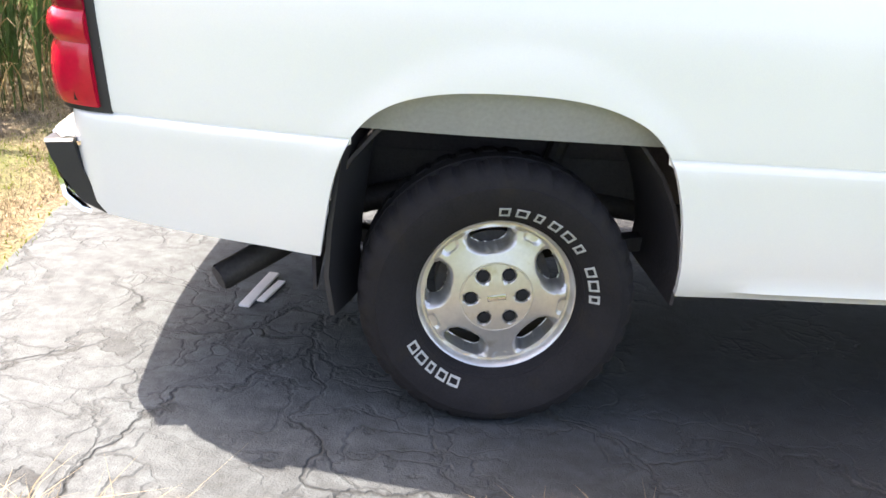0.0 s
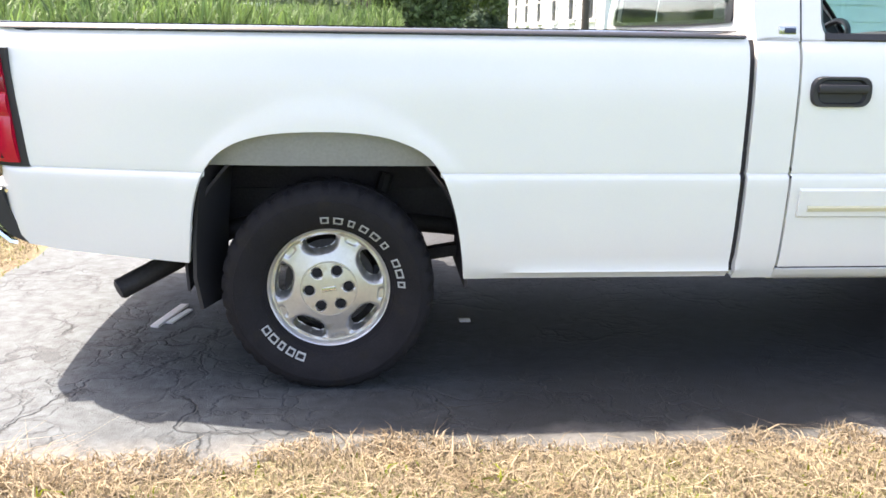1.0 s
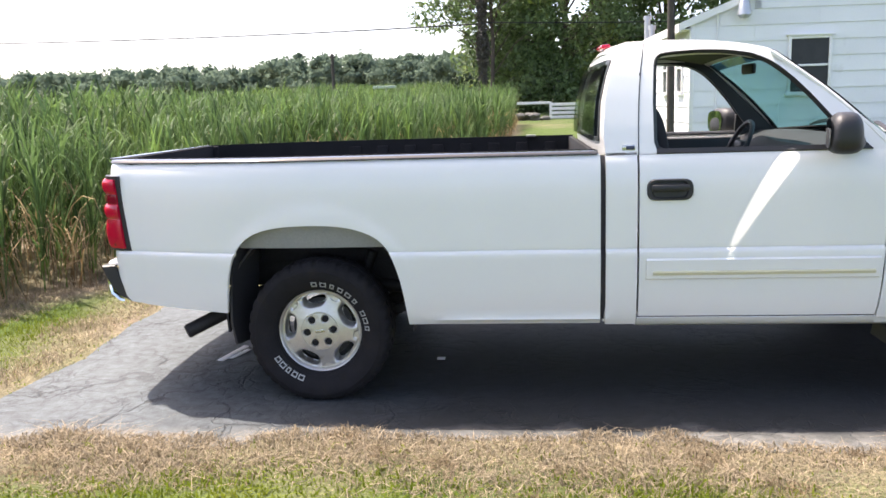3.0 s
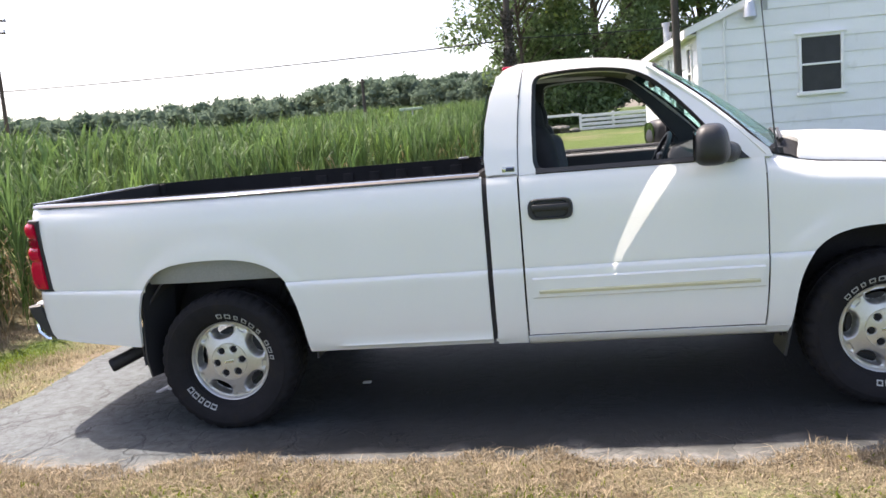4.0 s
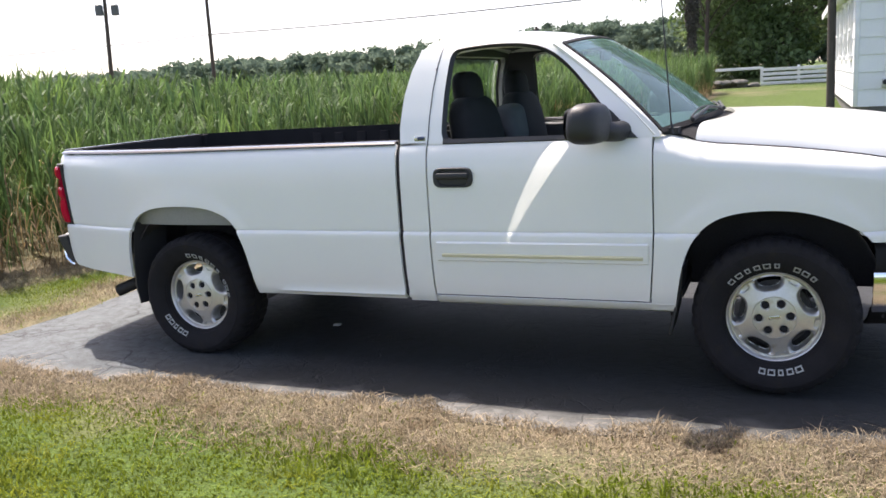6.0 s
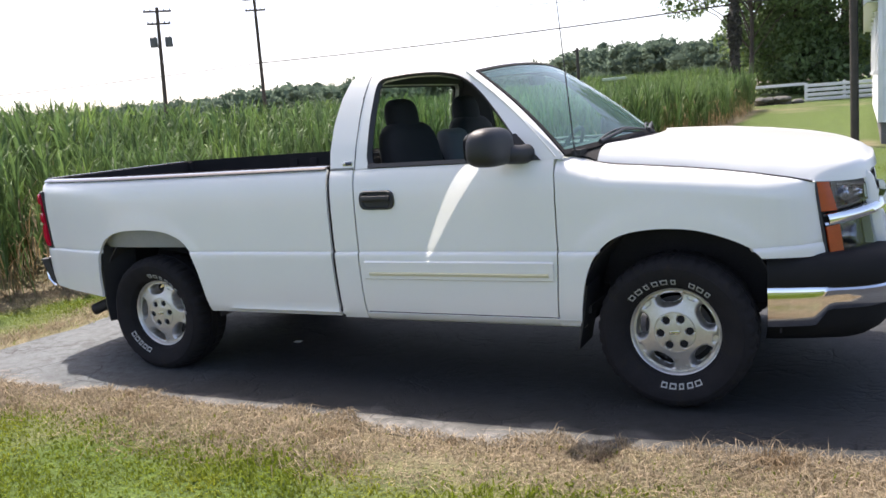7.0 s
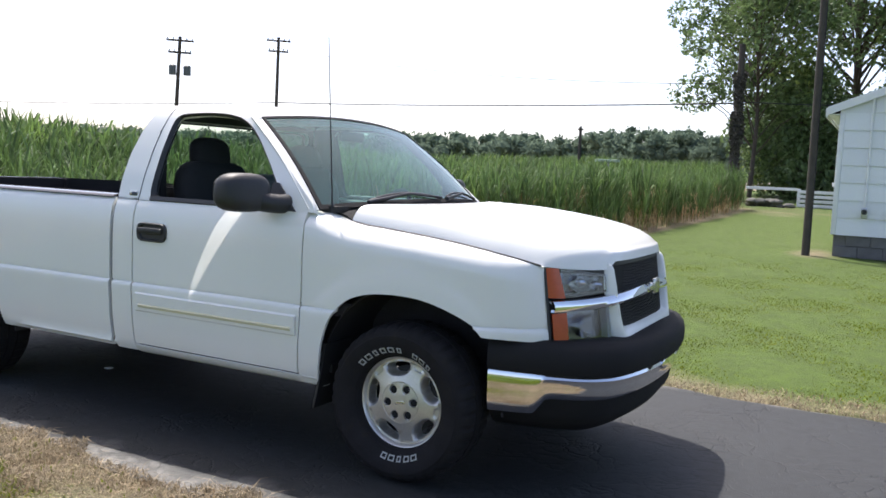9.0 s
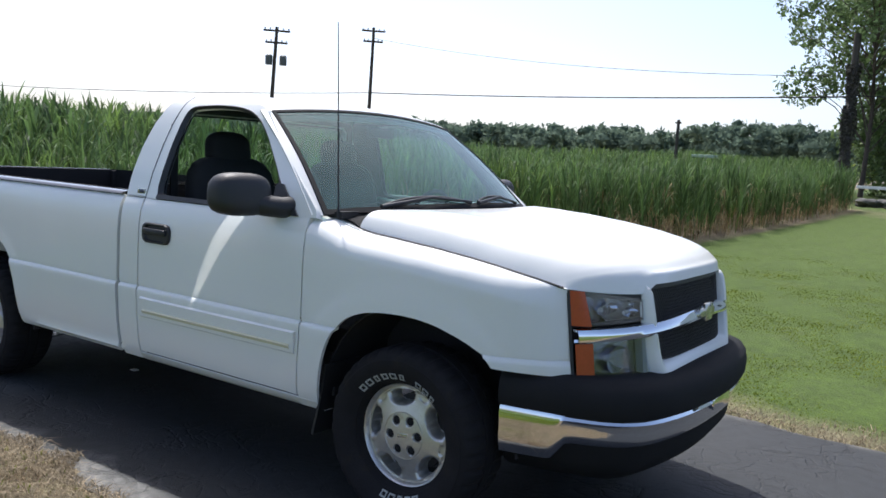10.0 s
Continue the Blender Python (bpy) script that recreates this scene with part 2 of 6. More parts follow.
    ln(co.outputs["Object"], mottle.inputs["Vector"])
    shade = maths("ADD", maths("MULTIPLY", grain.outputs["Fac"], 0.6), maths("ADD", maths("MULTIPLY", warp.outputs["Fac"], 0.5), maths("SUBTRACT", maths("MULTIPLY", mottle.outputs["Fac"], 2.4), 0.75)))
    deep = maths("SUBTRACT", 0.80, maths("MULTIPLY", sealed_shade.outputs[0], 0.45))
    shade = maths("MULTIPLY", maths("ADD", shade, 0.0), maths("ADD", maths("MULTIPLY", crack, deep), maths("SUBTRACT", 1.0, deep)))
    sc = n.new("ShaderNodeVectorMath")
    sc.operation = "SCALE"
    ln(dusty.outputs["Result"], sc.inputs[0]), ln(shade, sc.inputs["Scale"])
    ln(sc.outputs[0], b.inputs["Base Color"])
    bp = n.new("ShaderNodeBump")
    bp.inputs["Strength"].default_value, bp.inputs["Distance"].default_value = 0.7, 0.012
    ln(maths("ADD", crack, maths("MULTIPLY", grain.outputs["Fac"], 0.35)), bp.inputs["Height"])
    ln(bp.outputs[0], b.inputs["Normal"])
    return m


def soil_material():
    """Lawn soil: green thatch, straw beside the drive and below the corn."""
    m = bpy.data.materials.new("lawn_ground")
    m.use_nodes = True
    nt = m.node_tree
    n, ln = nt.nodes, nt.links.new
    b = n["Principled BSDF"]
    b.inputs["Roughness"].default_value = 0.95
    co = n.new("ShaderNodeTexCoord")
    big, fine = n.new("ShaderNodeTexNoise"), n.new("ShaderNodeTexNoise")
    big.inputs["Scale"].default_value, fine.inputs["Scale"].default_value = 0.9, 60
    big.inputs["Detail"].default_value = 8
    ln(co.outputs["Object"], big.inputs["Vector"]), ln(co.outputs["Object"], fine.inputs["Vector"])
    at = n.new("ShaderNodeAttribute")
    at.attribute_name = "straw"
    ad = n.new("ShaderNodeMath")
    ad.operation = "ADD"
    ln(at.outputs["Fac"], ad.inputs[0])
    mr = n.new("ShaderNodeMapRange")
    mr.inputs["From Min"].default_value, mr.inputs["From Max"].default_value = 0.35, 0.65
    mr.inputs["To Min"].default_value, mr.inputs["To Max"].default_value = -0.45, 0.04
    ln(big.outputs["Fac"], mr.inputs["Value"]), ln(mr.outputs[0], ad.inputs[1])
    mix = n.new("ShaderNodeMix")
    mix.data_type = "RGBA"
    mix.inputs["A"].default_value, mix.inputs["B"].default_value = (0.056, 0.093, 0.009, 1), (0.215, 0.168, 0.11, 1)
    ln(ad.outputs[0], mix.inputs["Factor"])
    sc = n.new("ShaderNodeVectorMath")
    sc.operation = "SCALE"
    k = n.new("ShaderNodeMapRange")
    k.inputs["To Min"].default_value, k.inputs["To Max"].default_value = 0.45, 1.6
    mid = n.new("ShaderNodeTexNoise")
    mid.inputs["Scale"].default_value, mid.inputs["Detail"].default_value, mid.inputs["Roughness"].default_value = 5.0, 8, 0.75
    ln(co.outputs["Object"], mid.inputs["Vector"])
    sm = n.new("ShaderNodeMath")
    sm.operation, sm.inputs[1].default_value = "MULTIPLY_ADD", 1.0
    ln(mid.outputs["Fac"], sm.inputs[0]), ln(fine.outputs["Fac"], sm.inputs[2])
    k.inputs["From Min"].default_value, k.inputs["From Max"].default_value = 0.65, 1.35
    ln(sm.outputs[0], k.inputs["Value"])
    ln(mix.outputs["Result"], sc.inputs[0]), ln(k.outputs[0], sc.inputs["Scale"])
    ln(sc.outputs[0], b.inputs["Base Color"])
    bp = n.new("ShaderNodeBump")
    bp.inputs["Strength"].default_value, bp.inputs["Distance"].default_value = 0.8, 0.03
    ln(fine.outputs["Fac"], bp.inputs["Height"]), ln(bp.outputs[0], b.inputs["Normal"])
    return m


# ---- mesh helpers ----
def finish(ob, mat, angle=35):
    ob.data.materials.append(mat)
    ob.data.polygons.foreach_set("use_smooth", [True] * len(ob.data.polygons))
    ob.data.set_sharp_from_angle(angle=radians(angle))
    return ob


def part(name, bm, mat, parent=None, label="", angle=35):
    """Links a bmesh as one mesh object, under a thing or a part."""
    me = bpy.data.meshes.new(name)
    bm.to_mesh(me)
    bm.free()
    ob = finish(new(name, me), mat, angle)
    ob.parent = parent
    return tagged(ob, label)


def thing(name, label, category, group="", kind="", at=(0, 0, 0)):
    ob = new(name)
    ob.location = at
    ob.empty_display_size = 0.1
    return tagged(ob, label, category, group, kind)


def grid(fn, us, vs, flip=False, close_u=False):
    """A sheet of quads through fn(u, v)."""
    bm = bmesh.new()
    rows = [[bm.verts.new(fn(u, v)) for v in vs] for u in us]
    n = len(us)
    for i in range(n if close_u else n - 1):
        a, b = rows[i], rows[(i + 1) % n]
        for j in range(len(vs) - 1):
            q = (a[j], b[j], b[j + 1], a[j + 1])
            bm.faces.new(q[::-1] if flip else q)
    return bm


def thicken(bm, t):
    """Gives an open sheet thickness t against its normals."""
    bm.normal_update()
    old, faces, rim = list(bm.verts), list(bm.faces), [e for e in bm.edges if e.is_boundary]
    m = {v: bm.verts.new(v.co - v.normal * t) for v in old}
    for f in faces:
        bm.faces.new([m[v] for v in reversed(f.verts)])
    for e in rim:
        lp = e.link_loops[0]
        a, b = lp.vert, lp.link_loop_next.vert
        bm.faces.new((b, a, m[a], m[b]))
    bm.normal_update()
    return bm


def mirrored(bm):
    c = bm.copy()
    for v in c.verts:
        v.co.y = -v.co.y
    bmesh.ops.reverse_faces(c, faces=c.faces[:])
    return c


def box(x0, x1, y0, y1, z0, z1, bevel=0.0, bm=None, segments=2):
    bm = bm or bmesh.new()
    r = bmesh.ops.create_cube(bm, size=1.0)
    for v in r["verts"]:
        v.co = Vector(((x0 + x1) / 2 + v.co.x * (x1 - x0), (y0 + y1) / 2 + v.co.y * (y1 - y0), (z0 + z1) / 2 + v.co.z * (z1 - z0)))
    if bevel:
        es = list({e for v in r["verts"] for e in v.link_edges})
        bmesh.ops.bevel(bm, geom=es, offset=bevel, segments=segments, profile=0.5, affect="EDGES")
    return bm


def tube(points, radius, sides=10, bm=None, caps=True):
    """A round tube through points; radius may be a list."""
    bm = bm or bmesh.new()
    pts = [Vector(p) for p in points]
    rr = radius if isinstance(radius, (list, tuple)) else [radius] * len(pts)
    rings = []
    for i, p in enumerate(pts):
        d = (pts[min(i + 1, len(pts) - 1)] - pts[max(i - 1, 0)]).normalized()
        a = d.orthogonal().normalized() if i == 0 else (a - d * a.dot(d)).normalized()
        b = d.cross(a)
        rings.append([bm.verts.new(p + (a * math.cos(k * math.tau / sides) + b * math.sin(k * math.tau / sides)) * rr[i]) for k in range(sides)])
    for r0, r1 in zip(rings, rings[1:]):
        for k in range(sides):
            bm.faces.new((r0[k], r0[(k + 1) % sides], r1[(k + 1) % sides], r1[k]))
    if caps:
        bm.faces.new(rings[0][::-1]), bm.faces.new(rings[-1])
    return bm


def np_mesh(name, verts, faces, mat, label, category, kind="stuff", smooth=False):
    """A large mesh from arrays; all faces have the same number of corners."""
    k = faces.shape[1]
    me = bpy.data.meshes.new(name)
    me.vertices.add(len(verts)), me.loops.add(faces.size), me.polygons.add(len(faces))
    me.vertices.foreach_set("co", verts.astype(np.float32).ravel())
    me.loops.foreach_set("vertex_index", faces.astype(np.int32).ravel())
    me.polygons.foreach_set("loop_start", np.arange(0, faces.size, k, dtype=np.int32))
    me.polygons.foreach_set("use_smooth", np.full(len(faces), smooth))
    me.update(calc_edges=True)
    me.materials.append(mat)
    return tagged(new(name, me), label, category, "", kind)


def lerp(a, b, t):
    return a + (b - a) * t


def table(x, pairs):
    return float(np.interp(x, [p[0] for p in pairs], [p[1] for p in pairs]))


def spaced(a, b, n):
    return [a + (b - a) * i / n for i in range(n + 1)]


# ---- the pickup truck: x forward, y to its left, rear axle at x = 0 ----
AXLE, HUB_Z, WHEEL_R, RIM_R = 3.378, 0.370, 0.384, 0.229
truck = thing("pickup_truck", "white regular-cab pickup truck with long bed parked on the asphalt drive", "pickup truck")
truck.location.y, truck.scale.y = 0.038, 1.04

SIDE = [(0.36, 0.90), (0.40, 0.915), (0.44, 0.935), (0.50, 0.95), (0.60, 0.963), (0.70, 0.9695), (0.76, 0.9735), (0.780, 0.9735),
        (0.790, 0.9722), (0.797, 0.9680), (0.8005, 0.9605), (0.8045, 0.9595), (0.807, 0.9640), (0.818, 0.9655), (0.86, 0.9665), (0.95, 0.967), (1.05, 0.968), (1.14, 0.964), (1.20, 0.956), (1.24, 0.944), (1.262, 0.932),
        (1.40, 0.893), (1.55, 0.840), (1.66, 0.795), (1.74, 0.755), (1.78, 0.725), (1.81, 0.685)]
LEVELS = [0.36, 0.38, 0.40, 0.42, 0.44, 0.47, 0.50, 0.54, 0.58, 0.62, 0.66, 0.70, 0.74, 0.76, 0.780, 0.790, 0.797, 0.8005, 0.8045, 0.807, 0.818, 0.828, 0.84, 0.86,
          0.885, 0.91, 0.935, 0.96, 1.0, 1.04, 1.08, 1.12, 1.15, 1.18, 1.20, 1.22, 1.235, 1.248, 1.262, 1.272, 1.275, 1.29]


def taper(x):
    """How far the side comes in towards both ends."""
    if x < 0:
        p = 0.155 * min(-x, 1.0) ** 2
        if x < -1.0:
            p += 0.10 * (1 - math.sqrt(max(0.0, 1 - ((-x - 1.0) / 0.14) ** 2)))
        return p
    return table(x, [(0, 0), (2.8, 0.0), (3.1, 0.008), (3.4, 0.028), (3.6, 0.052), (3.8, 0.092), (3.88, 0.128), (3.95, 0.18), (4.0, 0.245), (4.05, 0.31)])


def flare(x, z):
    """The swell round the wheel openings."""
    out = 0.0
    for cx, r in ((0.0, 0.50), (3.36, 0.49)):
        d = math.hypot(x - cx, (z - 0.44) * 1.0)
        if r - 0.1 < d < r + 0.115:
            k = min(1.0, (r + 0.115 - d) / 0.055)
            out = max(out, (0.0045 * k * k * (3 - 2 * k) + 0.007 * min(1, (r + 0.115 - d) / 0.2)) * (1 if z > 0.5 else max(0, (z - 0.35) / 0.15)))
    return out


def side_w(x, z):
    ledge = 0.018 * max(0.0, 1 - abs(z - 0.446) / 0.024) * min(1, max(0, (x - 0.55) / 0.15)) * (x < 1.5)
    return table(z, SIDE) - taper(x) + flare(x, z) + ledge


def side_panel(xs, low, high, width=side_w, t=0.018):
    """A body panel on the truck's right side between the lines low(x) and high(x)."""
    bm = bmesh.new()
    rows = []
    for x in xs:
        lo, hi = low(x), high(x)
        rows.append([bm.verts.new((x, -width(x, z), z)) for z in (min(max(l, lo), hi) for l in LEVELS)])
    for a, b in zip(rows, rows[1:]):
        for j in range(len(LEVELS) - 1):
            bm.faces.new((a[j], b[j], b[j + 1], a[j + 1]))
    bmesh.ops.remove_doubles(bm, verts=bm.verts, dist=0.0004)
    bmesh.ops.dissolve_degenerate(bm, dist=0.0002, edges=bm.edges)
    return thicken(bm, t)


def both_sides(name, make, mat, parent, label="", angle=35):
    bm = make()
    other = mirrored(bm)
    return part(name, bm, mat, parent, label, angle), part(name, other, mat, parent, label, angle)


# rear wheel opening: half-width at each height
ARCH_R = [(-0.484, 0.478), (-0.464, 0.66), (-0.437, 0.76), (-0.405, 0.825), (-0.358, 0.875), (-0.295, 0.91), (-0.20, 0.935), (-0.08, 0.945),
          (0.08, 0.945), (0.20, 0.930), (0.29, 0.900), (0.35, 0.865), (0.395, 0.81), (0.425, 0.74), (0.452, 0.65), (0.474, 0.52), (0.484, 0.413)]
ARCH_F = [(2.915, 0.36), (2.93, 0.48), (2.95, 0.62), (2.985, 0.73), (3.035, 0.81), (3.10, 0.865), (3.19, 0.897), (3.30, 0.91), (3.42, 0.91), (3.53, 0.893),
          (3.64, 0.855), (3.72, 0.815), (3.76, 0.785), (3.785, 0.755)]


def smooth_line(line, k=3):
    """An open line with its corners rounded off; the ends stay."""
    for _ in range(k):
        line = [line[0]] + [p for (a, b), (c, d) in zip(line, line[1:]) for p in ((lerp(a, c, 0.25), lerp(b, d, 0.25)), (lerp(a, c, 0.75), lerp(b, d, 0.75)))] + [line[-1]]
    return line


ARCH_R, ARCH_F = smooth_line(ARCH_R), smooth_line(ARCH_F)


def dense(pairs, k=1):
    out = []
    for (a, b), (c, d) in zip(pairs, pairs[1:]):
        out += [lerp(a, c, i / k) for i in range(k)]
    return out + [pairs[-1][0]]


def bed_low(x):
    if ARCH_R[0][0] <= x <= ARCH_R[-1][0]:
        return table(x, ARCH_R)
    if x < 0:
        return table(x, [(-1.135, 0.70), (-1.12, 0.635), (-1.09, 0.565), (-1.05, 0.52), (-0.95, 0.505), (-0.49, 0.478)])
    return 0.413


bed_xs = sorted(set([-1.135, -1.13, -1.12, -1.105, -1.09, -1.07, -1.05, -1.02] + spaced(-0.99, -0.5, 12) + [-0.4905] + dense(ARCH_R) + [0.4875] + spaced(0.5, 1.461, 16)))
bed_width = lambda x, z: side_w(x, z) - 0.02 * max(0.0, (z - 1.235) / 0.03) ** 2 * 0.3
both_sides("bed_side", lambda: side_panel(bed_xs, bed_low, lambda x: 1.272, bed_width), WHITE, truck, "white painted steel bed side with wheel opening")


def bed_cap():
    xs = spaced(-1.13, 1.45, 40)
    prof = [(0.002, 1.274), (-0.002, 1.279), (-0.012, 1.285), (-0.030, 1.289), (-0.06, 1.291), (-0.065, 1.285), (-0.065, 1.262)]
    return thicken(grid(lambda x, k: (x, -(side_w(x, 1.255) + prof[k][0]), prof[k][1]), xs, range(7)), 0.006)


both_sides("bed_rail_cap", bed_cap, RAILPL, truck, "black plastic cap on the bed rail")
both_sides("rail_seam", lambda: thicken(grid(lambda x, k: (x, -(side_w(x, 1.255) - 0.012), 1.262 + 0.016 * k), spaced(-1.12, 1.45, 30), range(2)), 0.01), BLACK, truck, "dark seam below the rail")
both_sides("bed_liner_side", lambda: thicken(grid(lambda x, k: (x, -(side_w(x, 1.25) - 0.066 - 0.02 * (k == 2)), (1.294, 1.28, 0.86)[k]), spaced(-1.10, 1.44, 20), range(3), flip=True), 0.012), LINER, truck, "black plastic bed liner wall")
part("bed_floor", box(-1.11, 1.46, -0.80, 0.80, 0.83, 0.87), LINER, truck, "black bed liner floor")
part("bed_front_wall", box(1.42, 1.452, -0.86, 0.86, 0.84, 1.285, 0.006), LINER, truck, "black bed liner front wall")
part("rail_bracket", box(1.12, 1.19, 0.815, 0.860, 1.288, 1.302, 0.005), STEEL, truck, "small metal bracket on the bed rail")
both_sides("liner_corner", lambda: box(-1.098, -1.04, -0.715, -0.66, 0.86, 1.287, 0.01), LINER, truck)
for i in range(12):
    x = -0.95 + i * 0.2
    part("liner_rib", box(x, x + 0.08, 0.846, 0.866, 0.88, 1.25, 0.004), LINER, truck)

# tailgate
TG = lambda y, z: (-1.142 - 0.018 * (1 - (y / 0.72) ** 2) + (0.008 if z > 1.24 else 0), y, z)
part("tailgate", thicken(grid(TG, spaced(-0.675, 0.675, 16), [0.66, 0.72, 0.80, 0.9, 1.0, 1.1, 1.2, 1.245, 1.27, 1.288], flip=True), 0.05), WHITE, truck, "white closed tailgate")
part("tailgate_liner", box(-1.094, -1.074, -0.71, 0.71, 0.86, 1.290, 0.003), LINER, truck, "black liner on the tailgate")
part("tailgate_handle", box(-1.172, -1.155, -0.12, 0.12, 1.06, 1.14, 0.008), BLACK, truck)
part("tailgate_cap", box(-1.160, -1.100, -0.67, 0.67, 1.286, 1.296, 0.004), RAILPL, truck)


# tail lights
def tail_path(u):
    """Plan of the rear corner, from the side to the back."""
    pts = [(-1.036, side_w(-1.036, 1.0) + 0.006), (-1.085, side_w(-1.08, 1.0) + 0.010), (-1.135, 0.772), (-1.168, 0.722), (-1.178, 0.67), (-1.176, 0.625)]
    s = u * (len(pts) - 1)
    i = min(int(s), len(pts) - 2)
    return tuple(lerp(a, b, s - i) for a, b in zip(pts[i], pts[i + 1]))


def lamp_lean(u, z):
    """The lamp's forward edge leans back towards its top."""
    return max(0.0, 1 - u * 2.2) * lerp(0.020, -0.022, (z - 0.80) / 0.40)


def lamp_rows(z0, z1, bulge):
    def fn(u, v):
        x, y = tail_path(u)
        k = (0.35 + 0.65 * math.sin(math.pi * v) ** 0.6) * bulge
        lean = 0.012 * (lerp(z0, z1, v) - 1.0)
        return (x - k * min(1, u * 3) - lean * 0.3 + lamp_lean(u, lerp(z0, z1, v)), -(y + k * 0.5 * (1 - u)), lerp(z0, z1, v))
    return thicken(grid(fn, spaced(0.10, 1, 14), spaced(0, 1, 8), flip=True), 0.02)


def lamp_housing():
    return thicken(grid(lambda u, v: (tail_path(u)[0] + lamp_lean(u, lerp(0.802, 1.206, v)), -(tail_path(u)[1] - 0.004), lerp(0.802, 1.206, v)), spaced(0, 1, 14), spaced(0, 1, 6), flip=True), 0.03)


for s in (0, 1):
    lamp = part("tail_light", mirrored(lamp_housing()) if s else lamp_housing(), BLACK, truck, "tall tail light in a black housing")
    base = lamp_rows(0.817, 1.188, 0.006)
    part("lens_base", mirrored(base) if s else base, RED, lamp)
    for z0, z1, mat_, bu in ((1.112, 1.190, RED, 0.022), (1.052, 1.1125, DARKRED, 0.009), (0.975, 1.0525, RED, 0.023), (0.816, 0.9755, RED, 0.021)):
        bm = lamp_rows(z0, z1, bu)
        part("red_lens", mirrored(bm) if s else bm, mat_, lamp)

# rear bumper
def bumper_x(y):
    return -1.235 - 0.05 * (1 - (y / 0.80) ** 2) + 0.05 * max(0.0, (abs(y) - 0.65) / 0.125) ** 2


part("rear_bumper", thicken(grid(lambda y, k: (bumper_x(y) + (0.10, 0.005, -0.012, -0.012, 0.0, 0.045, 0.07)[k], y, (0.718, 0.712, 0.698, 0.62, 0.56, 0.52, 0.515)[k]), spaced(-0.775, 0.775, 28), range(7)), 0.012), CHROME, truck, "chrome rear step bumper")
part("bumper_step_pad", thicken(grid(lambda y, k: (lerp(bumper_x(y) + 0.012, -1.145, k / 3), y, 0.722 + 0.004 * (k in (1, 2))), spaced(-0.77, 0.77, 28), range(4), flip=True), 0.006), STEEL, truck, "ribbed grey step pad")
CAP_SHAPE = [(-1.228, 0.716), (-1.150, 0.722), (-1.128, 0.640), (-1.095, 0.575), (-1.048, 0.522), (-1.072, 0.514), (-1.134, 0.545), (-1.180, 0.610), (-1.212, 0.668)]


def bumper_cap_end():
    bm = bmesh.new()
    a, b, c = [[bm.verts.new((lerp(-1.14, x, k), y, lerp(0.62, z, k))) for x, z in CAP_SHAPE] for y, k in ((-0.70, 1.0), (-0.772, 1.0), (-0.784, 0.93))]
    n = len(CAP_SHAPE)
    for p, q in ((a, b), (b, c)):
        for k in range(n):
            bm.faces.new((p[k], p[(k + 1) % n], q[(k + 1) % n], q[k]))
    bm.faces.new(a), bm.faces.new(c)
    bmesh.ops.recalc_face_normals(bm, faces=bm.faces[:])
    return bm


both_sides("bumper_end_cap", bumper_cap_end, BLACK, truck, "black plastic bumper end", 20)

# cab corner, door, front fender
CAB_GAP = 1.487
both_sides("cab_corner", lambda: side_panel(spaced(CAB_GAP, 1.640, 6), lambda x: 0.405, lambda x: 1.275, t=0.03), WHITE, truck, "white cab corner panel")
# black strip set into the opening behind the cab in place of shade
both_sides("cab_gap", lambda: side_panel(spaced(1.452, 1.492, 2), lambda x: 0.43, lambda x: 1.265, lambda x, z: side_w(x, z) - 0.022, 0.01), WELL, truck, "black strip standing in for the shade between bed and cab")


def leant(bm, x0, x1):
    """The edge between door and fender leans back towards the sill."""
    for v in bm.verts:
        k = max(0.0, min(1.0, (0.80 - v.co.z) / 0.36)) ** 1.4
        v.co.x -= 0.024 * k * max(0.0, min(1.0, (v.co.x - x0) / (x1 - x0)))
    return bm


doors = both_sides("door", lambda: leant(side_panel(spaced(1.650, 2.8205, 30), lambda x: 0.452, lambda x: 1.268, t=0.05), 2.60, 2.82), WHITE, truck, "white front door with open window")
both_sides("rocker_panel", lambda: thicken(grid(lambda x, k: (x, -(side_w(x, (0.445, 0.43, 0.408, 0.395, 0.395)[k]) - (0.004, 0.006, 0.012, 0.03, 0.08)[k]), (0.445, 0.43, 0.408, 0.395, 0.395)[k]), spaced(1.644, 2.92, 20), range(5)), 0.006), WHITE, truck, "white rocker panel")


def hood_seam(x):
    return table(x, [(2.83, 1.276), (2.90, 1.262), (3.0, 1.232), (3.1, 1.216), (3.2, 1.208), (3.43, 1.186), (3.6, 1.165), (3.75, 1.142), (3.9, 1.113), (4.01, 1.086)])


def seam_y(x):
    return table(x, [(2.83, 0.83), (3.0, 0.81), (3.4, 0.80), (3.8, 0.778), (3.93, 0.754), (4.005, 0.733)])


def fender_w(x, z):
    top, w, y = hood_seam(x), side_w(x, min(z, 1.18)), seam_y(x)
    t = (z - (top - 0.10)) / 0.10
    if t > 0:
        w0 = side_w(x, min(top - 0.10, 1.15))
        w = w0 - (w0 - y) * (1 - math.sqrt(max(0.0, 1 - min(1, t) ** 2)))
    return max(w, y - 0.02)


def fender_low(x):
    return table(x, ARCH_F) if x <= 3.785 else table(x, [(3.785, 0.755), (4.05, 0.738)])


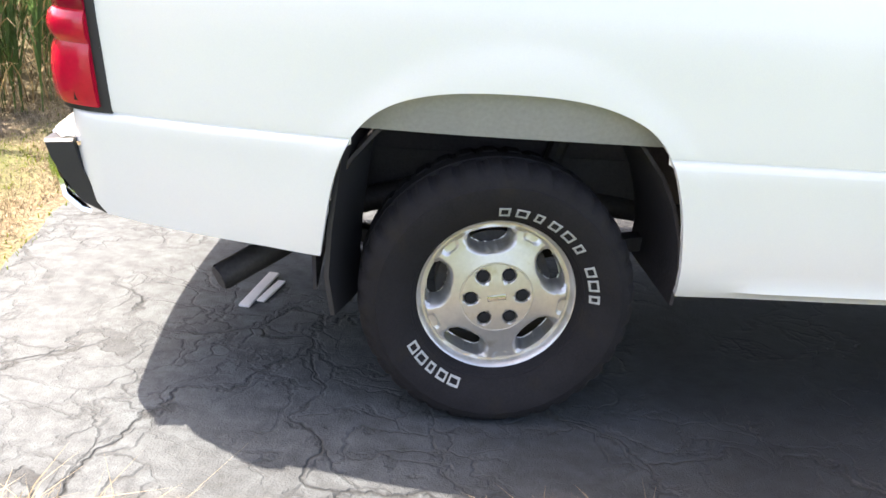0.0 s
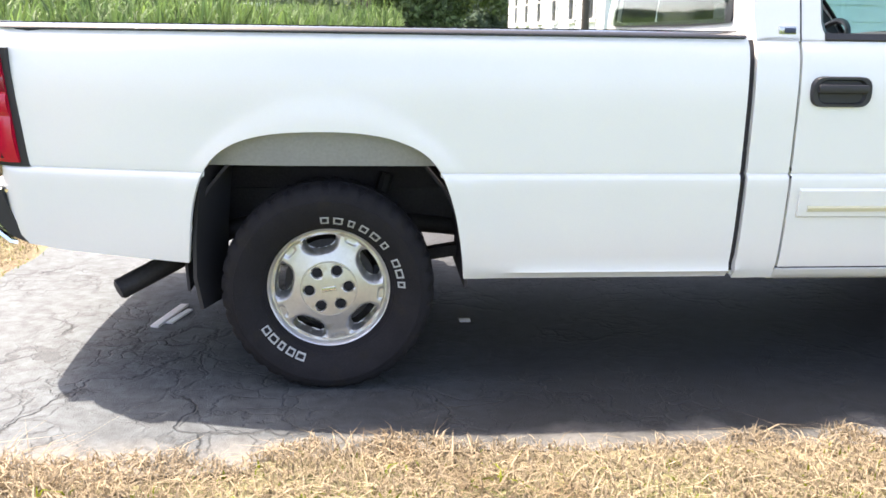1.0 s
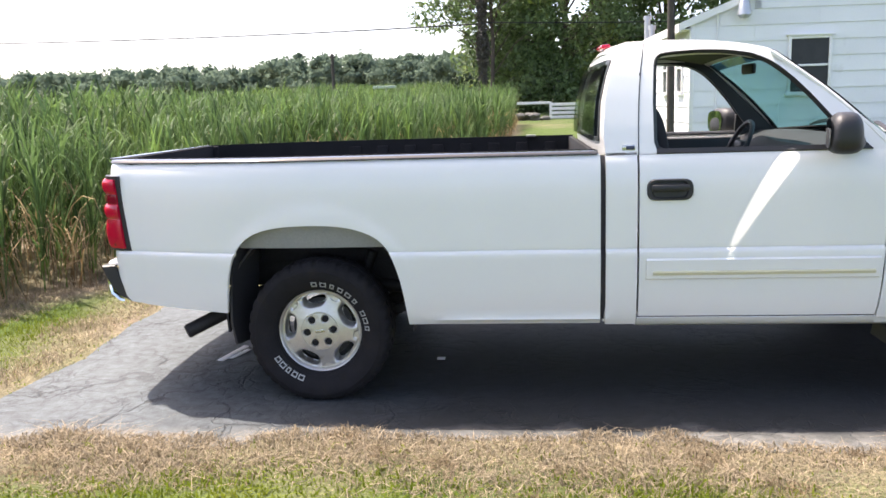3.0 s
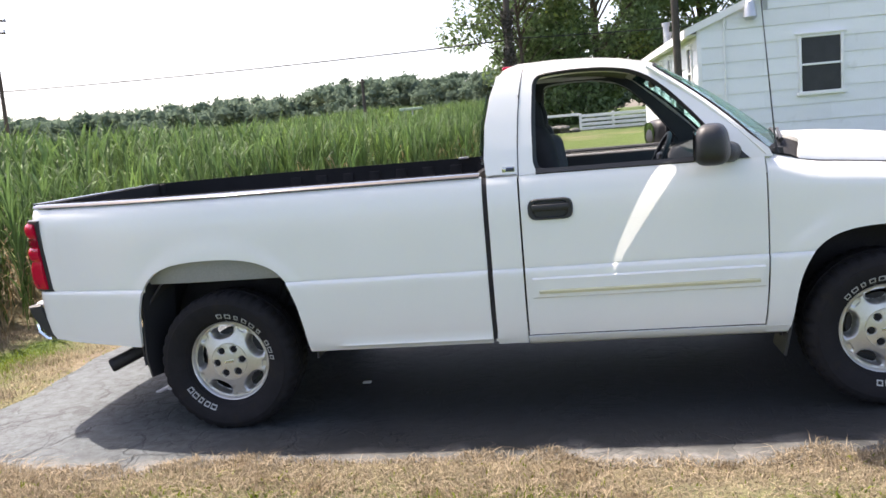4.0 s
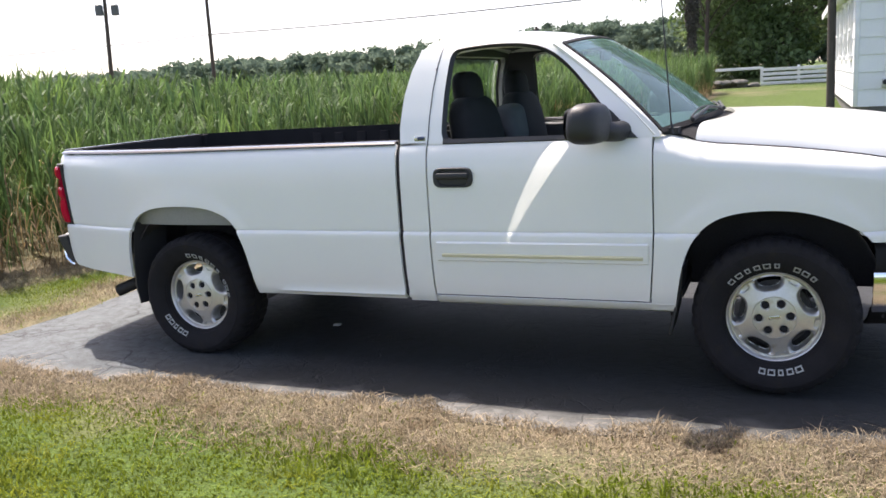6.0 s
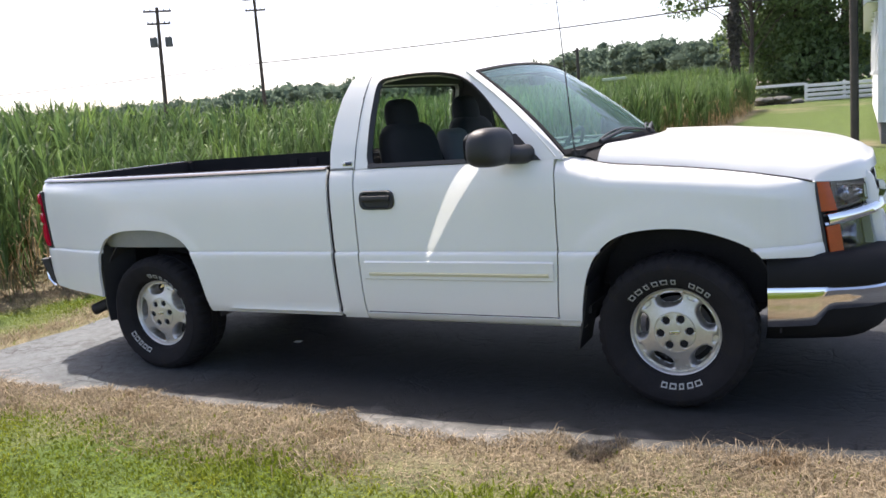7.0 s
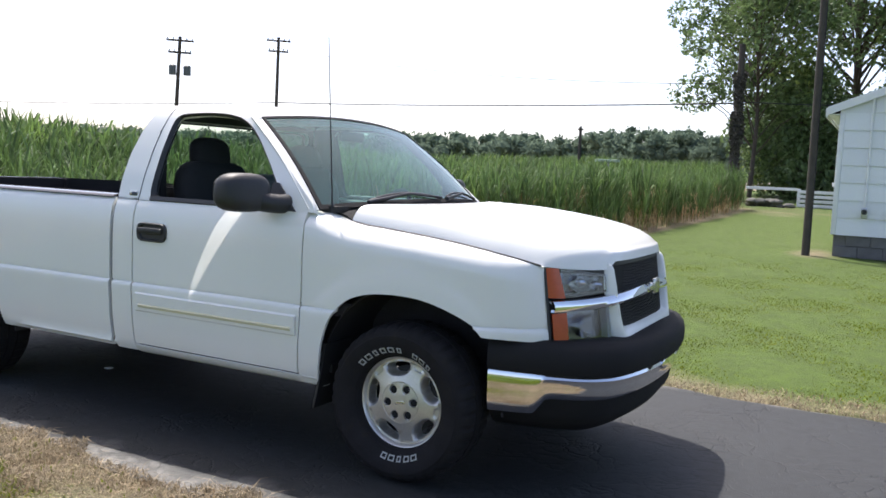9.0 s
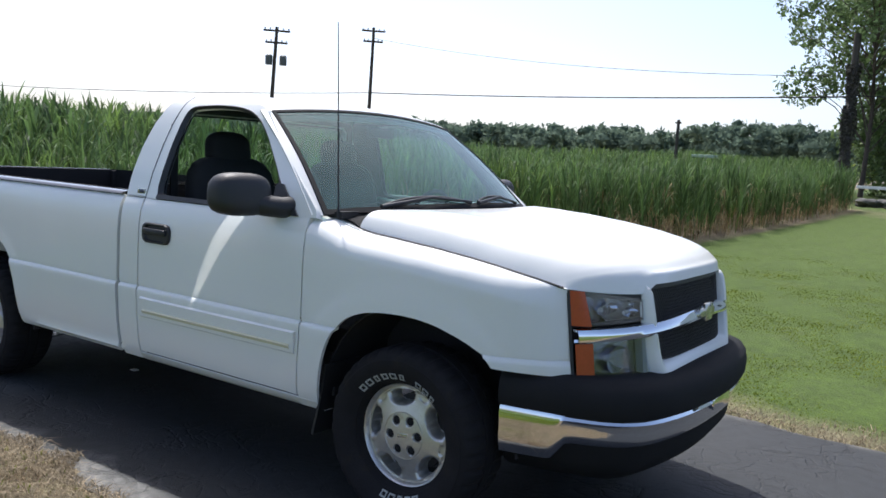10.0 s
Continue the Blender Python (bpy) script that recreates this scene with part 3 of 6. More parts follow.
def fender():
    bm = bmesh.new()
    xs = sorted(set(spaced(2.828, 2.912, 4) + [2.989, 3.006] + dense(ARCH_F) + spaced(3.79, 4.005, 10)))
    rows = []
    for x in xs:
        lo, hi = (0.405 if x < 2.914 else fender_low(x)), hood_seam(x)
        rows.append((x, lo, hi))
    levels = [l for l in LEVELS if l < 1.0]
    grid_rows = []
    for x, lo, hi in rows:
        body = [min(max(l, lo), hi - 0.10) for l in levels + [1.02, 1.05, 1.08, 1.11, 1.14]]
        grid_rows.append([bm.verts.new((x + 0.14 * (1.085 - z) * max(0.0, (x - 3.80) / 0.205) ** 1.5 * (z < 1.085), -fender_w(x, z), z)) for z in body + [hi - 0.10 + 0.10 * math.sin(k * math.pi / 16) for k in range(1, 9)]])
    for a, b in zip(grid_rows, grid_rows[1:]):
        for j in range(len(a) - 1):
            bm.faces.new((a[j], b[j], b[j + 1], a[j + 1]))
    bmesh.ops.remove_doubles(bm, verts=bm.verts, dist=0.0004)
    return thicken(leant(bm, 2.94, 2.82), 0.016)


both_sides("front_fender", fender, WHITE, truck, "white front fender with wheel opening")

# upper cab: side frame round the window opening, on the inward-leaning side
WINDOW = [(1.736, 1.283), (1.740, 1.52), (1.755, 1.745), (1.95, 1.757), (2.10, 1.751), (2.22, 1.731), (2.31, 1.688), (2.40, 1.61), (2.50, 1.50), (2.60, 1.375), (2.672, 1.283)]
OUTER = [(1.487, 1.262), (1.480, 1.36), (1.492, 1.52), (1.525, 1.66), (1.56, 1.745), (1.60, 1.79), (1.66, 1.808), (1.85, 1.813), (2.05, 1.806), (2.20, 1.788), (2.30, 1.765), (2.345, 1.742),
         (2.45, 1.655), (2.60, 1.52), (2.75, 1.39), (2.845, 1.305), (2.86, 1.268), (2.6, 1.262), (2.0, 1.262)]


def ray_hit(loop, cx, cz, a):
    best = 0
    dx, dz = math.cos(a), math.sin(a)
    for (x0, z0), (x1, z1) in zip(loop, loop[1:] + loop[:1]):
        ex, ez = x1 - x0, z1 - z0
        det = dx * (-ez) + ex * dz
        if abs(det) < 1e-9:
            continue
        t = ((x0 - cx) * (-ez) + ex * (z0 - cz)) / det
        s = (dx * (z0 - cz) - dz * (x0 - cx)) / det
        if t > 0 and -1e-6 <= s <= 1 + 1e-6:
            best = max(best, t)
    return cx + dx * best, cz + dz * best


def corner_angles(loop, cx, cz, n):
    return sorted(set([round(math.atan2(z - cz, x - cx), 5) for x, z in loop] + [round(-math.pi + math.tau * i / n, 5) for i in range(n)]))


CX, CZ = 2.12, 1.50
ANGLES = corner_angles(WINDOW + OUTER, CX, CZ, 90)


def rounded(loop, k=2):
    for _ in range(k):
        loop = [p for (a, b), (c, d) in zip(loop, loop[1:] + loop[:1]) for p in ((lerp(a, c, 0.25), lerp(b, d, 0.25)), (lerp(a, c, 0.75), lerp(b, d, 0.75)))]
    return loop


def filleted(loop, r, n=4):
    """The loop with each corner rounded by r."""
    out = []
    for i, p in enumerate(loop):
        a, b, c = Vector(loop[i - 1]), Vector(p), Vector(loop[(i + 1) % len(loop)])
        p0, p1 = b + (a - b).normalized() * min(r, 0.45 * (a - b).length), b + (c - b).normalized() * min(r, 0.45 * (c - b).length)
        out += [tuple(p0.lerp(b, t).lerp(b.lerp(p1, t), t)) for t in spaced(0, 1, n)]
    return out


WIN = filleted(WINDOW, 0.05)


def upper_y(x, z):
    return table(z, SIDE)


def ring(inner, outer, steps, off_in=0.0, off_out=0.0):
    def fn(a, k):
        (x0, z0), (x1, z1) = ray_hit(inner, CX, CZ, a), ray_hit(outer, CX, CZ, a)
        x, z = lerp(x0, x1, k / steps), lerp(z0, z1, k / steps)
        return (x, -(upper_y(x, z) + lerp(off_in, off_out, k / steps)), z)
    return grid(fn, ANGLES, range(steps + 1), flip=True, close_u=True)


def grown(loop, d):
    """The window loop widened by d metres all round."""
    out = []
    for x, z in loop:
        l = math.hypot(x - CX, z - CZ)
        out.append((x + (x - CX) / l * d, z + (z - CZ) / l * d))
    return out


both_sides("cab_side_frame", lambda: thicken(ring(grown(WIN, 0.012), OUTER, 5), 0.035), WHITE, truck, "white window frame and pillars")
both_sides("pillar_trim", lambda: thicken(ring(grown(WIN, 0.004), [(lerp(CX, x, 0.985), lerp(CZ, z, 0.97)) for x, z in OUTER], 4, -0.040, -0.040), 0.006), TRIM, truck, "dark inner pillar trim")
both_sides("window_seal", lambda: thicken(ring(grown(WIN, -0.006), grown(WIN, 0.013), 2, -0.022, 0.0015), 0.03), BLACK, truck, "black rubber window seal")
SEAM = [(1.645, 1.262), (1.648, 1.40), (1.657, 1.55), (1.672, 1.68), (1.690, 1.775), (1.70, 1.812)]
# raised black strip draws the shade of the door's rear gap
both_sides("door_seam", lambda: thicken(grid(lambda t, k: (table(t, [(i / 5, p[0]) for i, p in enumerate(SEAM)]) + 0.0055 * k, -(upper_y(0, table(t, [(i / 5, p[1]) for i, p in enumerate(SEAM)])) + 0.0016), table(t, [(i / 5, p[1]) for i, p in enumerate(SEAM)])), spaced(0, 1, 20), range(2), flip=True), 0.004), BLACK, truck, "black strip painting the shaded door gap")

# roof and cab back
def roof_edge(x):
    return table(x, [(1.56, 1.745), (1.60, 1.79), (1.66, 1.808), (1.85, 1.813), (2.05, 1.806), (2.20, 1.788), (2.30, 1.765), (2.345, 1.742)])


def roof(x, t):
    ze = roof_edge(x)
    return (x + (0.05 * (1 - t * t) if x > 2.3 else (-0.02 * (1 - t * t) if x < 1.6 else 0)), t * table(ze, SIDE), ze + 0.040 * (1 - abs(t) ** 2.6))


part("roof", thicken(grid(roof, [1.56, 1.575, 1.59, 1.605, 1.63, 1.66] + spaced(1.7, 2.2, 12) + [2.24, 2.28, 2.31, 2.345], spaced(-1, 1, 28)), 0.02), WHITE, truck, "white cab roof")
part("headliner", thicken(grid(lambda x, t: (x, t * 0.70, roof_edge(x) - 0.015 + 0.02 * (1 - t * t)), spaced(1.62, 2.30, 8), spaced(-1, 1, 10)), 0.01), DASH, truck)


def back_x(z):
    return table(z, [(0.80, 1.470), (1.262, 1.487), (1.36, 1.480), (1.52, 1.492), (1.66, 1.525), (1.745, 1.56), (1.79, 1.57)])


BACK_WIN = rounded([(-0.745, 1.345), (-0.745, 1.365), (-0.665, 1.715), (-0.645, 1.735), (0.645, 1.735), (0.665, 1.715), (0.745, 1.365), (0.745, 1.345), (0.725, 1.325), (-0.725, 1.325)], 2)
BACK_OUT = [(-0.925, 1.20), (-0.890, 1.36), (-0.782, 1.66), (-0.725, 1.765), (-0.4, 1.79), (0.4, 1.79), (0.725, 1.765), (0.782, 1.66), (0.890, 1.36), (0.925, 1.20)]
BA = corner_angles(BACK_WIN[::3] + BACK_OUT, 0, 1.52, 72)


def back_ring(inner, outer, steps, off):
    def fn(a, k):
        (y0, z0), (y1, z1) = ray_hit(inner, 0, 1.52, a), ray_hit(outer, 0, 1.52, a)
        y, z = lerp(y0, y1, k / steps), lerp(z0, z1, k / steps)
        return (back_x(z) - off - 0.02 * (1 - (y / 0.9) ** 2), y, z)
    return grid(fn, BA, range(steps + 1), close_u=True)


part("cab_back_frame", thicken(back_ring(BACK_WIN, BACK_OUT, 4, 0.0), 0.03), WHITE, truck, "white cab back")
part("back_trim", thicken(back_ring(BACK_WIN, [(y * 0.94, lerp(1.52, z, 0.96)) for y, z in BACK_OUT], 3, -0.036), 0.006), TRIM, truck)
part("back_lower_wall", box(1.475, 1.50, -0.92, 0.92, 0.42, 1.21), WHITE, truck)
part("rear_window", thicken(grid(lambda t, z: (back_x(z) - 0.012 - 0.02, t * lerp(0.745, 0.655, (z - 1.33) / 0.40), z), spaced(-1, 1, 10), spaced(1.325, 1.733, 6)), 0.004), BACKGLASS, truck, "tinted rear cab window").visible_shadow = False
part("rear_window_seal", thicken(back_ring(grown_y := [(y * 0.965, 1.52 + (z - 1.52) * 0.93) for y, z in BACK_WIN], [(y * 1.015, 1.52 + (z - 1.52) * 1.04) for y, z in BACK_WIN], 2, 0.006), 0.01), BLACK, truck)
part("brake_lamp", box(1.548, 1.60, -0.13, 0.13, 1.822, 1.846, 0.008), RED, truck, "red high brake lamp")

# windscreen
def screen(u, v):
    base = (2.862 + 0.21 * (1 - u * u), 0.893 * u, 1.280 + 0.038 * (1 - u * u))
    top = (2.340 + 0.055 * (1 - u * u), 0.738 * u, 1.748 + 0.044 * (1 - u * u))
    k = math.sin(math.pi * v) * 0.018
    return Vector((lerp(base[0], top[0], v) + k * 0.7, lerp(base[1], top[1], v), lerp(base[2], top[2], v) + k))


part("windscreen", grid(screen, spaced(-0.97, 0.97, 20), spaced(0.01, 0.985, 12)), SHADE, truck, "tinted windscreen").visible_shadow = False
for a0, a1, b0, b1 in ((-0.995, -0.972, 0, 1), (0.972, 0.995, 0, 1), (-0.972, 0.972, 0.975, 1.0), (-0.972, 0.972, 0, 0.04)):
    part("windscreen_edge", thicken(grid(lambda u, v: screen(u, v) + Vector((0.003, 0, 0.003)), spaced(a0, a1, 12), spaced(b0, b1, 12)), 0.01), CAP, truck, "black windscreen border")
for a0, a1 in ((-1.055, -0.994), (0.994, 1.055)):
    part("windscreen_pillar", thicken(grid(lambda u, v: screen(max(-1, min(1, u)), v) + Vector((-0.004 - 0.5 * max(0, abs(u) - 1), math.copysign(0.7 * max(0, abs(u) - 1), u), 0.0)), spaced(a0, a1, 6), spaced(0, 1, 12)), 0.012), WHITE, truck, "white windscreen pillar")
both_sides("cowl_side", lambda: thicken(grid(lambda x, q: (x, -lerp(0.835, 0.72, q), hood_seam(x) - 0.008), spaced(2.862, 3.03, 8), spaced(0, 1, 8), flip=True), 0.01), WHITE, truck, "white panel between fender and windscreen")
part("sun_band", thicken(grid(lambda u, v: screen(u, v) - Vector((0.006, 0, 0.006)), spaced(-0.95, 0.95, 12), spaced(0.88, 0.965, 4)), 0.002), clear_glass("dark_band", (0.35, 0.45, 0.5)), truck).visible_shadow = False
part("cowl", thicken(grid(lambda u, k: (2.872 + 0.20 * (1 - u * u) + (0.0, 0.02, 0.10, 0.16)[k], 0.81 * u, 1.283 + 0.035 * (1 - u * u) + (0.0, -0.006, -0.025, -0.06)[k]), spaced(-1, 1, 20), range(4), flip=True), 0.01), CAP, truck, "black cowl vent")
for ua, ub in ((-0.70, -0.02), (0.04, 0.66)):
    lift = Vector((0.012, 0, 0.016))
    a, b, c = screen(ua, 0.015) + lift, screen(lerp(ua, ub, 0.5), 0.060) + lift * 1.6, screen(ub, 0.030) + lift
    w = part("wiper", tube([a, b, c], [0.012, 0.008, 0.006], 8), BLACK, truck, "black windscreen wiper")
    part("wiper_blade", tube([screen(lerp(ua, ub, t), 0.022 + 0.07 * math.sin(math.pi * min(1, t)) ** 0.7) + lift * 0.6 for t in spaced(0.05, 1.0, 9)], 0.006, 6), BLACK, w)
part("antenna", tube([(2.905, -0.835, 1.27), (2.895, -0.832, 1.33), (2.84, -0.828, 2.14)], [0.010, 0.004, 0.0022], 8), BLACK, truck, "thin whip antenna")

# hood
def front_x(y):
    return 4.268 - 0.93 * y ** 4


HOOD_END = 0.735


def lip(y):
    """How far the hood's lip rises over the grille."""
    k = min(1.0, max(0.0, (0.462 - abs(y)) / 0.045))
    return 0.038 * k * k * (3 - 2 * k)


def hood(t, v):
    edge = lerp(3.005, front_x(HOOD_END), v)
    y = t * seam_y(edge)
    x = lerp(3.005 + 0.125 * (1 - t * t), front_x(y), v)
    zc = table(v, [(0, 1.318), (0.15, 1.316), (0.35, 1.302), (0.55, 1.280), (0.72, 1.254), (0.84, 1.226), (0.91, 1.203), (0.95, 1.182), (0.975, 1.160), (0.99, 1.130), (1, 1.072)])
    p = lerp(26.0, 8.5, min(1, v ** 0.8))
    ridge = 0.010 * math.exp(-((abs(t) - 0.62) / 0.10) ** 2) * min(1, v * 3) * min(1, (1 - v) * 8)
    zs = hood_seam(edge)
    return (x, y, zs + (zc - zs) * (1 - abs(t) ** p) + ridge + lip(y) * min(1.0, max(0.0, (v - 0.975) / 0.025)))


ht = [math.copysign(1 - (1 - abs(i / 30)) ** 2.0, i) for i in range(-30, 31)]
part("hood", thicken(grid(hood, ht, spaced(0, 0.86, 22) + [0.88, 0.90, 0.915, 0.93, 0.94, 0.95, 0.96, 0.968, 0.975, 0.982, 0.988, 0.992, 0.996, 1.0], flip=True), 0.02), WHITE, truck, "white sculpted hood", 50)
# thin black tube laid on the seam, drawn for the shade in it
both_sides("hood_gap", lambda: tube([(x, -(seam_y(x) + 0.002), hood_seam(x) + 0.001) for x in spaced(3.01, 3.995, 30)], 0.0055, 6), BLACK, truck, "black line painting the shaded gap beside the hood")
part("engine_bay", box(2.95, 3.88, -0.50, 0.50, 0.45, 1.06), WELL, truck)

# front: grille, lamps, bumper
def on_front(y, z, off=0.0):
    return (front_x(y) + off + 0.14 * (1.08 - z), y, z)


def front_sheet(y0, y1, z0, z1, off, t=0.02, ny=12, nz=4):
    """A sheet on the curved front; z0 and z1 may depend on y."""
    f0, f1 = (z0 if callable(z0) else lambda y: z0), (z1 if callable(z1) else lambda y: z1)
    return thicken(grid(lambda y, k: on_front(y, lerp(f0(y), f1(y), k / nz), off), spaced(y0, y1, ny), range(nz + 1)), t)


part("front_panel", front_sheet(-0.70, 0.70, 0.70, lambda y: 1.06 + lip(y), -0.10, 0.03, 24, 4), WELL, truck, "black panel behind the grille")
# black sheet put in for the shade under the hood's front edge
part("lip_gap", front_sheet(-0.725, 0.725, lambda y: 1.050 + lip(y) + 0.012 * min(1, max(0, (abs(y) - 0.46) / 0.25)), lambda y: 1.076 + lip(y) + 0.010 * min(1, max(0, (abs(y) - 0.46) / 0.25)), -0.012, 0.03, 40, 2), BLACK, truck, "black sheet standing in for shade below the hood's lip")
GI = filleted([(-0.455, 1.114), (-0.450, 0.95), (-0.428, 0.84), (-0.400, 0.785), (0.400, 0.785), (0.428, 0.84), (0.450, 0.95), (0.455, 1.114)], 0.03)
GR = filleted([(-0.465, 1.110), (-0.466, 0.95), (-0.462, 0.80), (-0.430, 0.702), (0.430, 0.702), (0.462, 0.80), (0.466, 0.95), (0.465, 1.110)], 0.05)


def grille_frame(i, k):
    (y0, z0), (y1, z1) = GI[i], GR[i]
    y, z = lerp(y0, y1, k / 5), lerp(z0, z1, k / 5)
    return on_front(y, z, (-0.025, 0.010, 0.020, 0.022, 0.014, -0.025)[k] * min(1.0, max(0.0, (1.112 - z) / 0.06)) - 0.012 * max(0.0, 1 - (1.112 - z) / 0.03))


part("grille_frame", thicken(grid(grille_frame, range(len(GI)), range(6), flip=False, close_u=True), 0.012), WHITE, truck, "white grille surround", 50)
mesh_part = part("grille_mesh", front_sheet(-0.456, 0.456, 0.78, 1.112, -0.022, 0.01, 14, 4), BLACK, truck, "black honeycomb grille insert")
bm = bmesh.new()
for i in range(56):
    y = -0.43 + i * 0.0156
    for lean in (-1, 1):
        tube([on_front(y, 0.79, -0.014), on_front(max(-0.44, min(0.44, y + lean * 0.075)), 0.93, -0.014), on_front(max(-0.44, min(0.44, y + lean * 0.17)), 1.100, -0.014)], 0.0020, 4, bm, False)
part("grille_wire", bm, DARKM, mesh_part)


def bar_z(y):
    return 0.957 - 0.052 * (abs(y) / 0.73) ** 2


part("grille_bar", thicken(grid(lambda y, k: on_front(y, bar_z(y) + (-0.028, -0.025, -0.011, 0.008, 0.022, 0.025)[k], (0.0, 0.030, 0.040, 0.038, 0.028, 0.0)[k] * (1 - 0.45 * (abs(y) / 0.72) ** 6)), spaced(-0.718, 0.718, 44), range(6)), 0.012), CHROME, truck, "chrome bar across the grille and lamps")
em = part("front_emblem", box(4.316, 4.340, -0.085, 0.085, 0.942, 0.982, 0.008), EMBLEM, truck, "small bright emblem plate")
part("emblem_plate", box(4.322, 4.346, -0.040, 0.040, 0.924, 1.002, 0.008), EMBLEM, em)

for s in (-1, 1):
    top = lambda y: 1.052 + 0.030 * min(1, max(0, (abs(y) - 0.48) / 0.22))
    lo = lambda y: bar_z(y) + 0.034
    span = lambda a, c: sorted((s * a, s * c))
    lamp = part("headlight", front_sheet(*span(0.466, 0.718), lo, top, -0.075, 0.015, 10, 3), SMOKED, truck, "headlight with clear lens")
    part("lamp_lens", front_sheet(*span(0.466, 0.685), lo, top, 0.004, 0.004, 10, 4), LENS, lamp, "clear lens").visible_shadow = False
    for cy, cz, r in ((0.608, 1.010, 0.064), (0.522, 1.000, 0.040)):
        c = Vector(on_front(s * cy, cz, -0.070))
        part("reflector", grid(lambda a, k: c + Vector((0.045 * (k / 5) ** 2 * (1 + 0.45 * math.cos(a * 5)), math.cos(a) * r * k / 5, math.sin(a) * r * k / 5 * 0.9)), spaced(0, math.tau, 32), range(1, 6)), CHROME, lamp, "bright faceted reflector bowl", 10)
        part("bulb", tube([c, c + Vector((0.035, 0, 0)), c + Vector((0.042, 0, 0))], [0.014, 0.014, 0.006], 12), EMBLEM, lamp)
    c = Vector(on_front(s * 0.608, 1.010, -0.018))
    part("bulb_shield", grid(lambda a, k: c + Vector((0.006 * (1 - k), math.cos(a) * 0.019 * k, math.sin(a) * 0.019 * k)), spaced(0, math.tau, 16), [0.05, 1.0]), DARKM, lamp, "dark bulb shield")
    part("bezel", front_sheet(*span(0.467, 0.478), lo, top, -0.008, 0.05, 3, 4), DARKM, lamp, "grey inner bezel")
    part("bezel", front_sheet(*span(0.48, 0.684), lambda y: top(y) - 0.012, top, -0.010, 0.05, 8, 2), DARKM, lamp)
    part("bezel", front_sheet(*span(0.48, 0.684), lo, lambda y: lo(y) + 0.010, -0.010, 0.05, 8, 2), DARKM, lamp)
    part("corner_lens", thicken(grid(lambda q, k: on_front(s * lerp(0.676 + 0.014 * k / 6, 0.719, q), lerp(lo(0.69), top(0.70), k / 6), 0.006 - 0.012 * q ** 3), spaced(0, 1, 6), range(7), flip=s < 0), 0.012), AMBER, lamp, "amber corner lens")
    low_t = lambda y: bar_z(y) - 0.034
    turn = part("turn_lamp", front_sheet(*span(0.462, 0.672), 0.750, low_t, -0.055, 0.02, 8, 3), SMOKED, truck, "lower lamp with clear and amber lenses")
    part("lamp_lens", front_sheet(*span(0.462, 0.672), 0.752, low_t, 0.0, 0.004, 8, 4), LENS, turn, "clear lens").visible_shadow = False
    part("corner_lens", front_sheet(*span(0.674, 0.718), 0.750, low_t, 0.004, 0.012, 6, 4), AMBER, turn, "amber lens")
    c = Vector(on_front(s * 0.590, 0.815, -0.05))
    part("lamp_bowl", grid(lambda a, k: c + Vector((0.035 * (k / 4) ** 2, math.cos(a) * 0.088 * k / 4, math.sin(a) * 0.054 * k / 4)), spaced(0, math.tau, 24), range(1, 5)), CHROME, turn, "bright reflector bowl", 10)
    part("bezel", front_sheet(*span(0.470, 0.492), 0.750, low_t, -0.006, 0.04, 3, 3), GREYPL, turn)
    # narrow black sheet, the shade at the lamp's outer edge
    part("lamp_edge", front_sheet(*span(0.719, 0.726), 0.75, 1.08, -0.006, 0.02, 2, 6), BLACK, truck, "black sheet painting the shaded gap between lamp and fender")


PLAN = [(0.0, 4.424, 0.0), (0.18, 4.416, 0.20), (0.36, 4.389, 0.41), (0.50, 4.341, 0.580), (0.58, 4.284, 0.666), (0.64, 4.210, 0.722), (0.72, 4.098, 0.764), (0.84, 3.967, 0.803), (1.0, 3.800, 0.830)]


def plan_point(s):
    """A smooth curve through the plan, from the middle to the end behind the wheel opening."""
    s = min(0.9999, s)
    k = max(i for i in range(len(PLAN) - 1) if PLAN[i][0] <= s)
    p1, p2 = PLAN[k], PLAN[k + 1]
    p0 = PLAN[k - 1] if k else (-PLAN[1][0], PLAN[1][1], -PLAN[1][2])
    p3 = PLAN[min(k + 2, len(PLAN) - 1)]
    t, h = (s - p1[0]) / (p2[0] - p1[0]), p2[0] - p1[0]
    out = []
    for c in (1, 2):
        m1, m2 = (p2[c] - p0[c]) / (p2[0] - p0[0]) * h, (p3[c] - p1[c]) / max(1e-6, p3[0] - p1[0]) * h
        out.append((2 * t ** 3 - 3 * t ** 2 + 1) * p1[c] + (t ** 3 - 2 * t ** 2 + t) * m1 + (-2 * t ** 3 + 3 * t ** 2) * p2[c] + (t ** 3 - t ** 2) * m2)
    return out


def bumper_plan(a, grow=0.0):
    s = abs(a)
    (x0, y0), (x1, y1) = plan_point(max(0, s - 0.01)), plan_point(s + 0.01)
    x, y = plan_point(s)
    l = math.hypot(x1 - x0, y1 - y0)
    nx, ny = (y1 - y0) / l, -(x1 - x0) / l
    if s < 0.01:
        nx, ny = 1, 0
    return (x + nx * grow, math.copysign(y + ny * grow, a))


BUMP_A = [i / 44 for i in range(-44, 45)]


def bumper_sheet(prof, angles=BUMP_A, t=0.015):
    """A band round the front; prof(a) gives (z, grow) from the bottom up."""
    rows = {a: prof(a) for a in angles}
    k = len(rows[angles[0]])
    return thicken(grid(lambda a, j: (*bumper_plan(a, rows[a][j][1]), rows[a][j][0]), angles, range(k)), t)


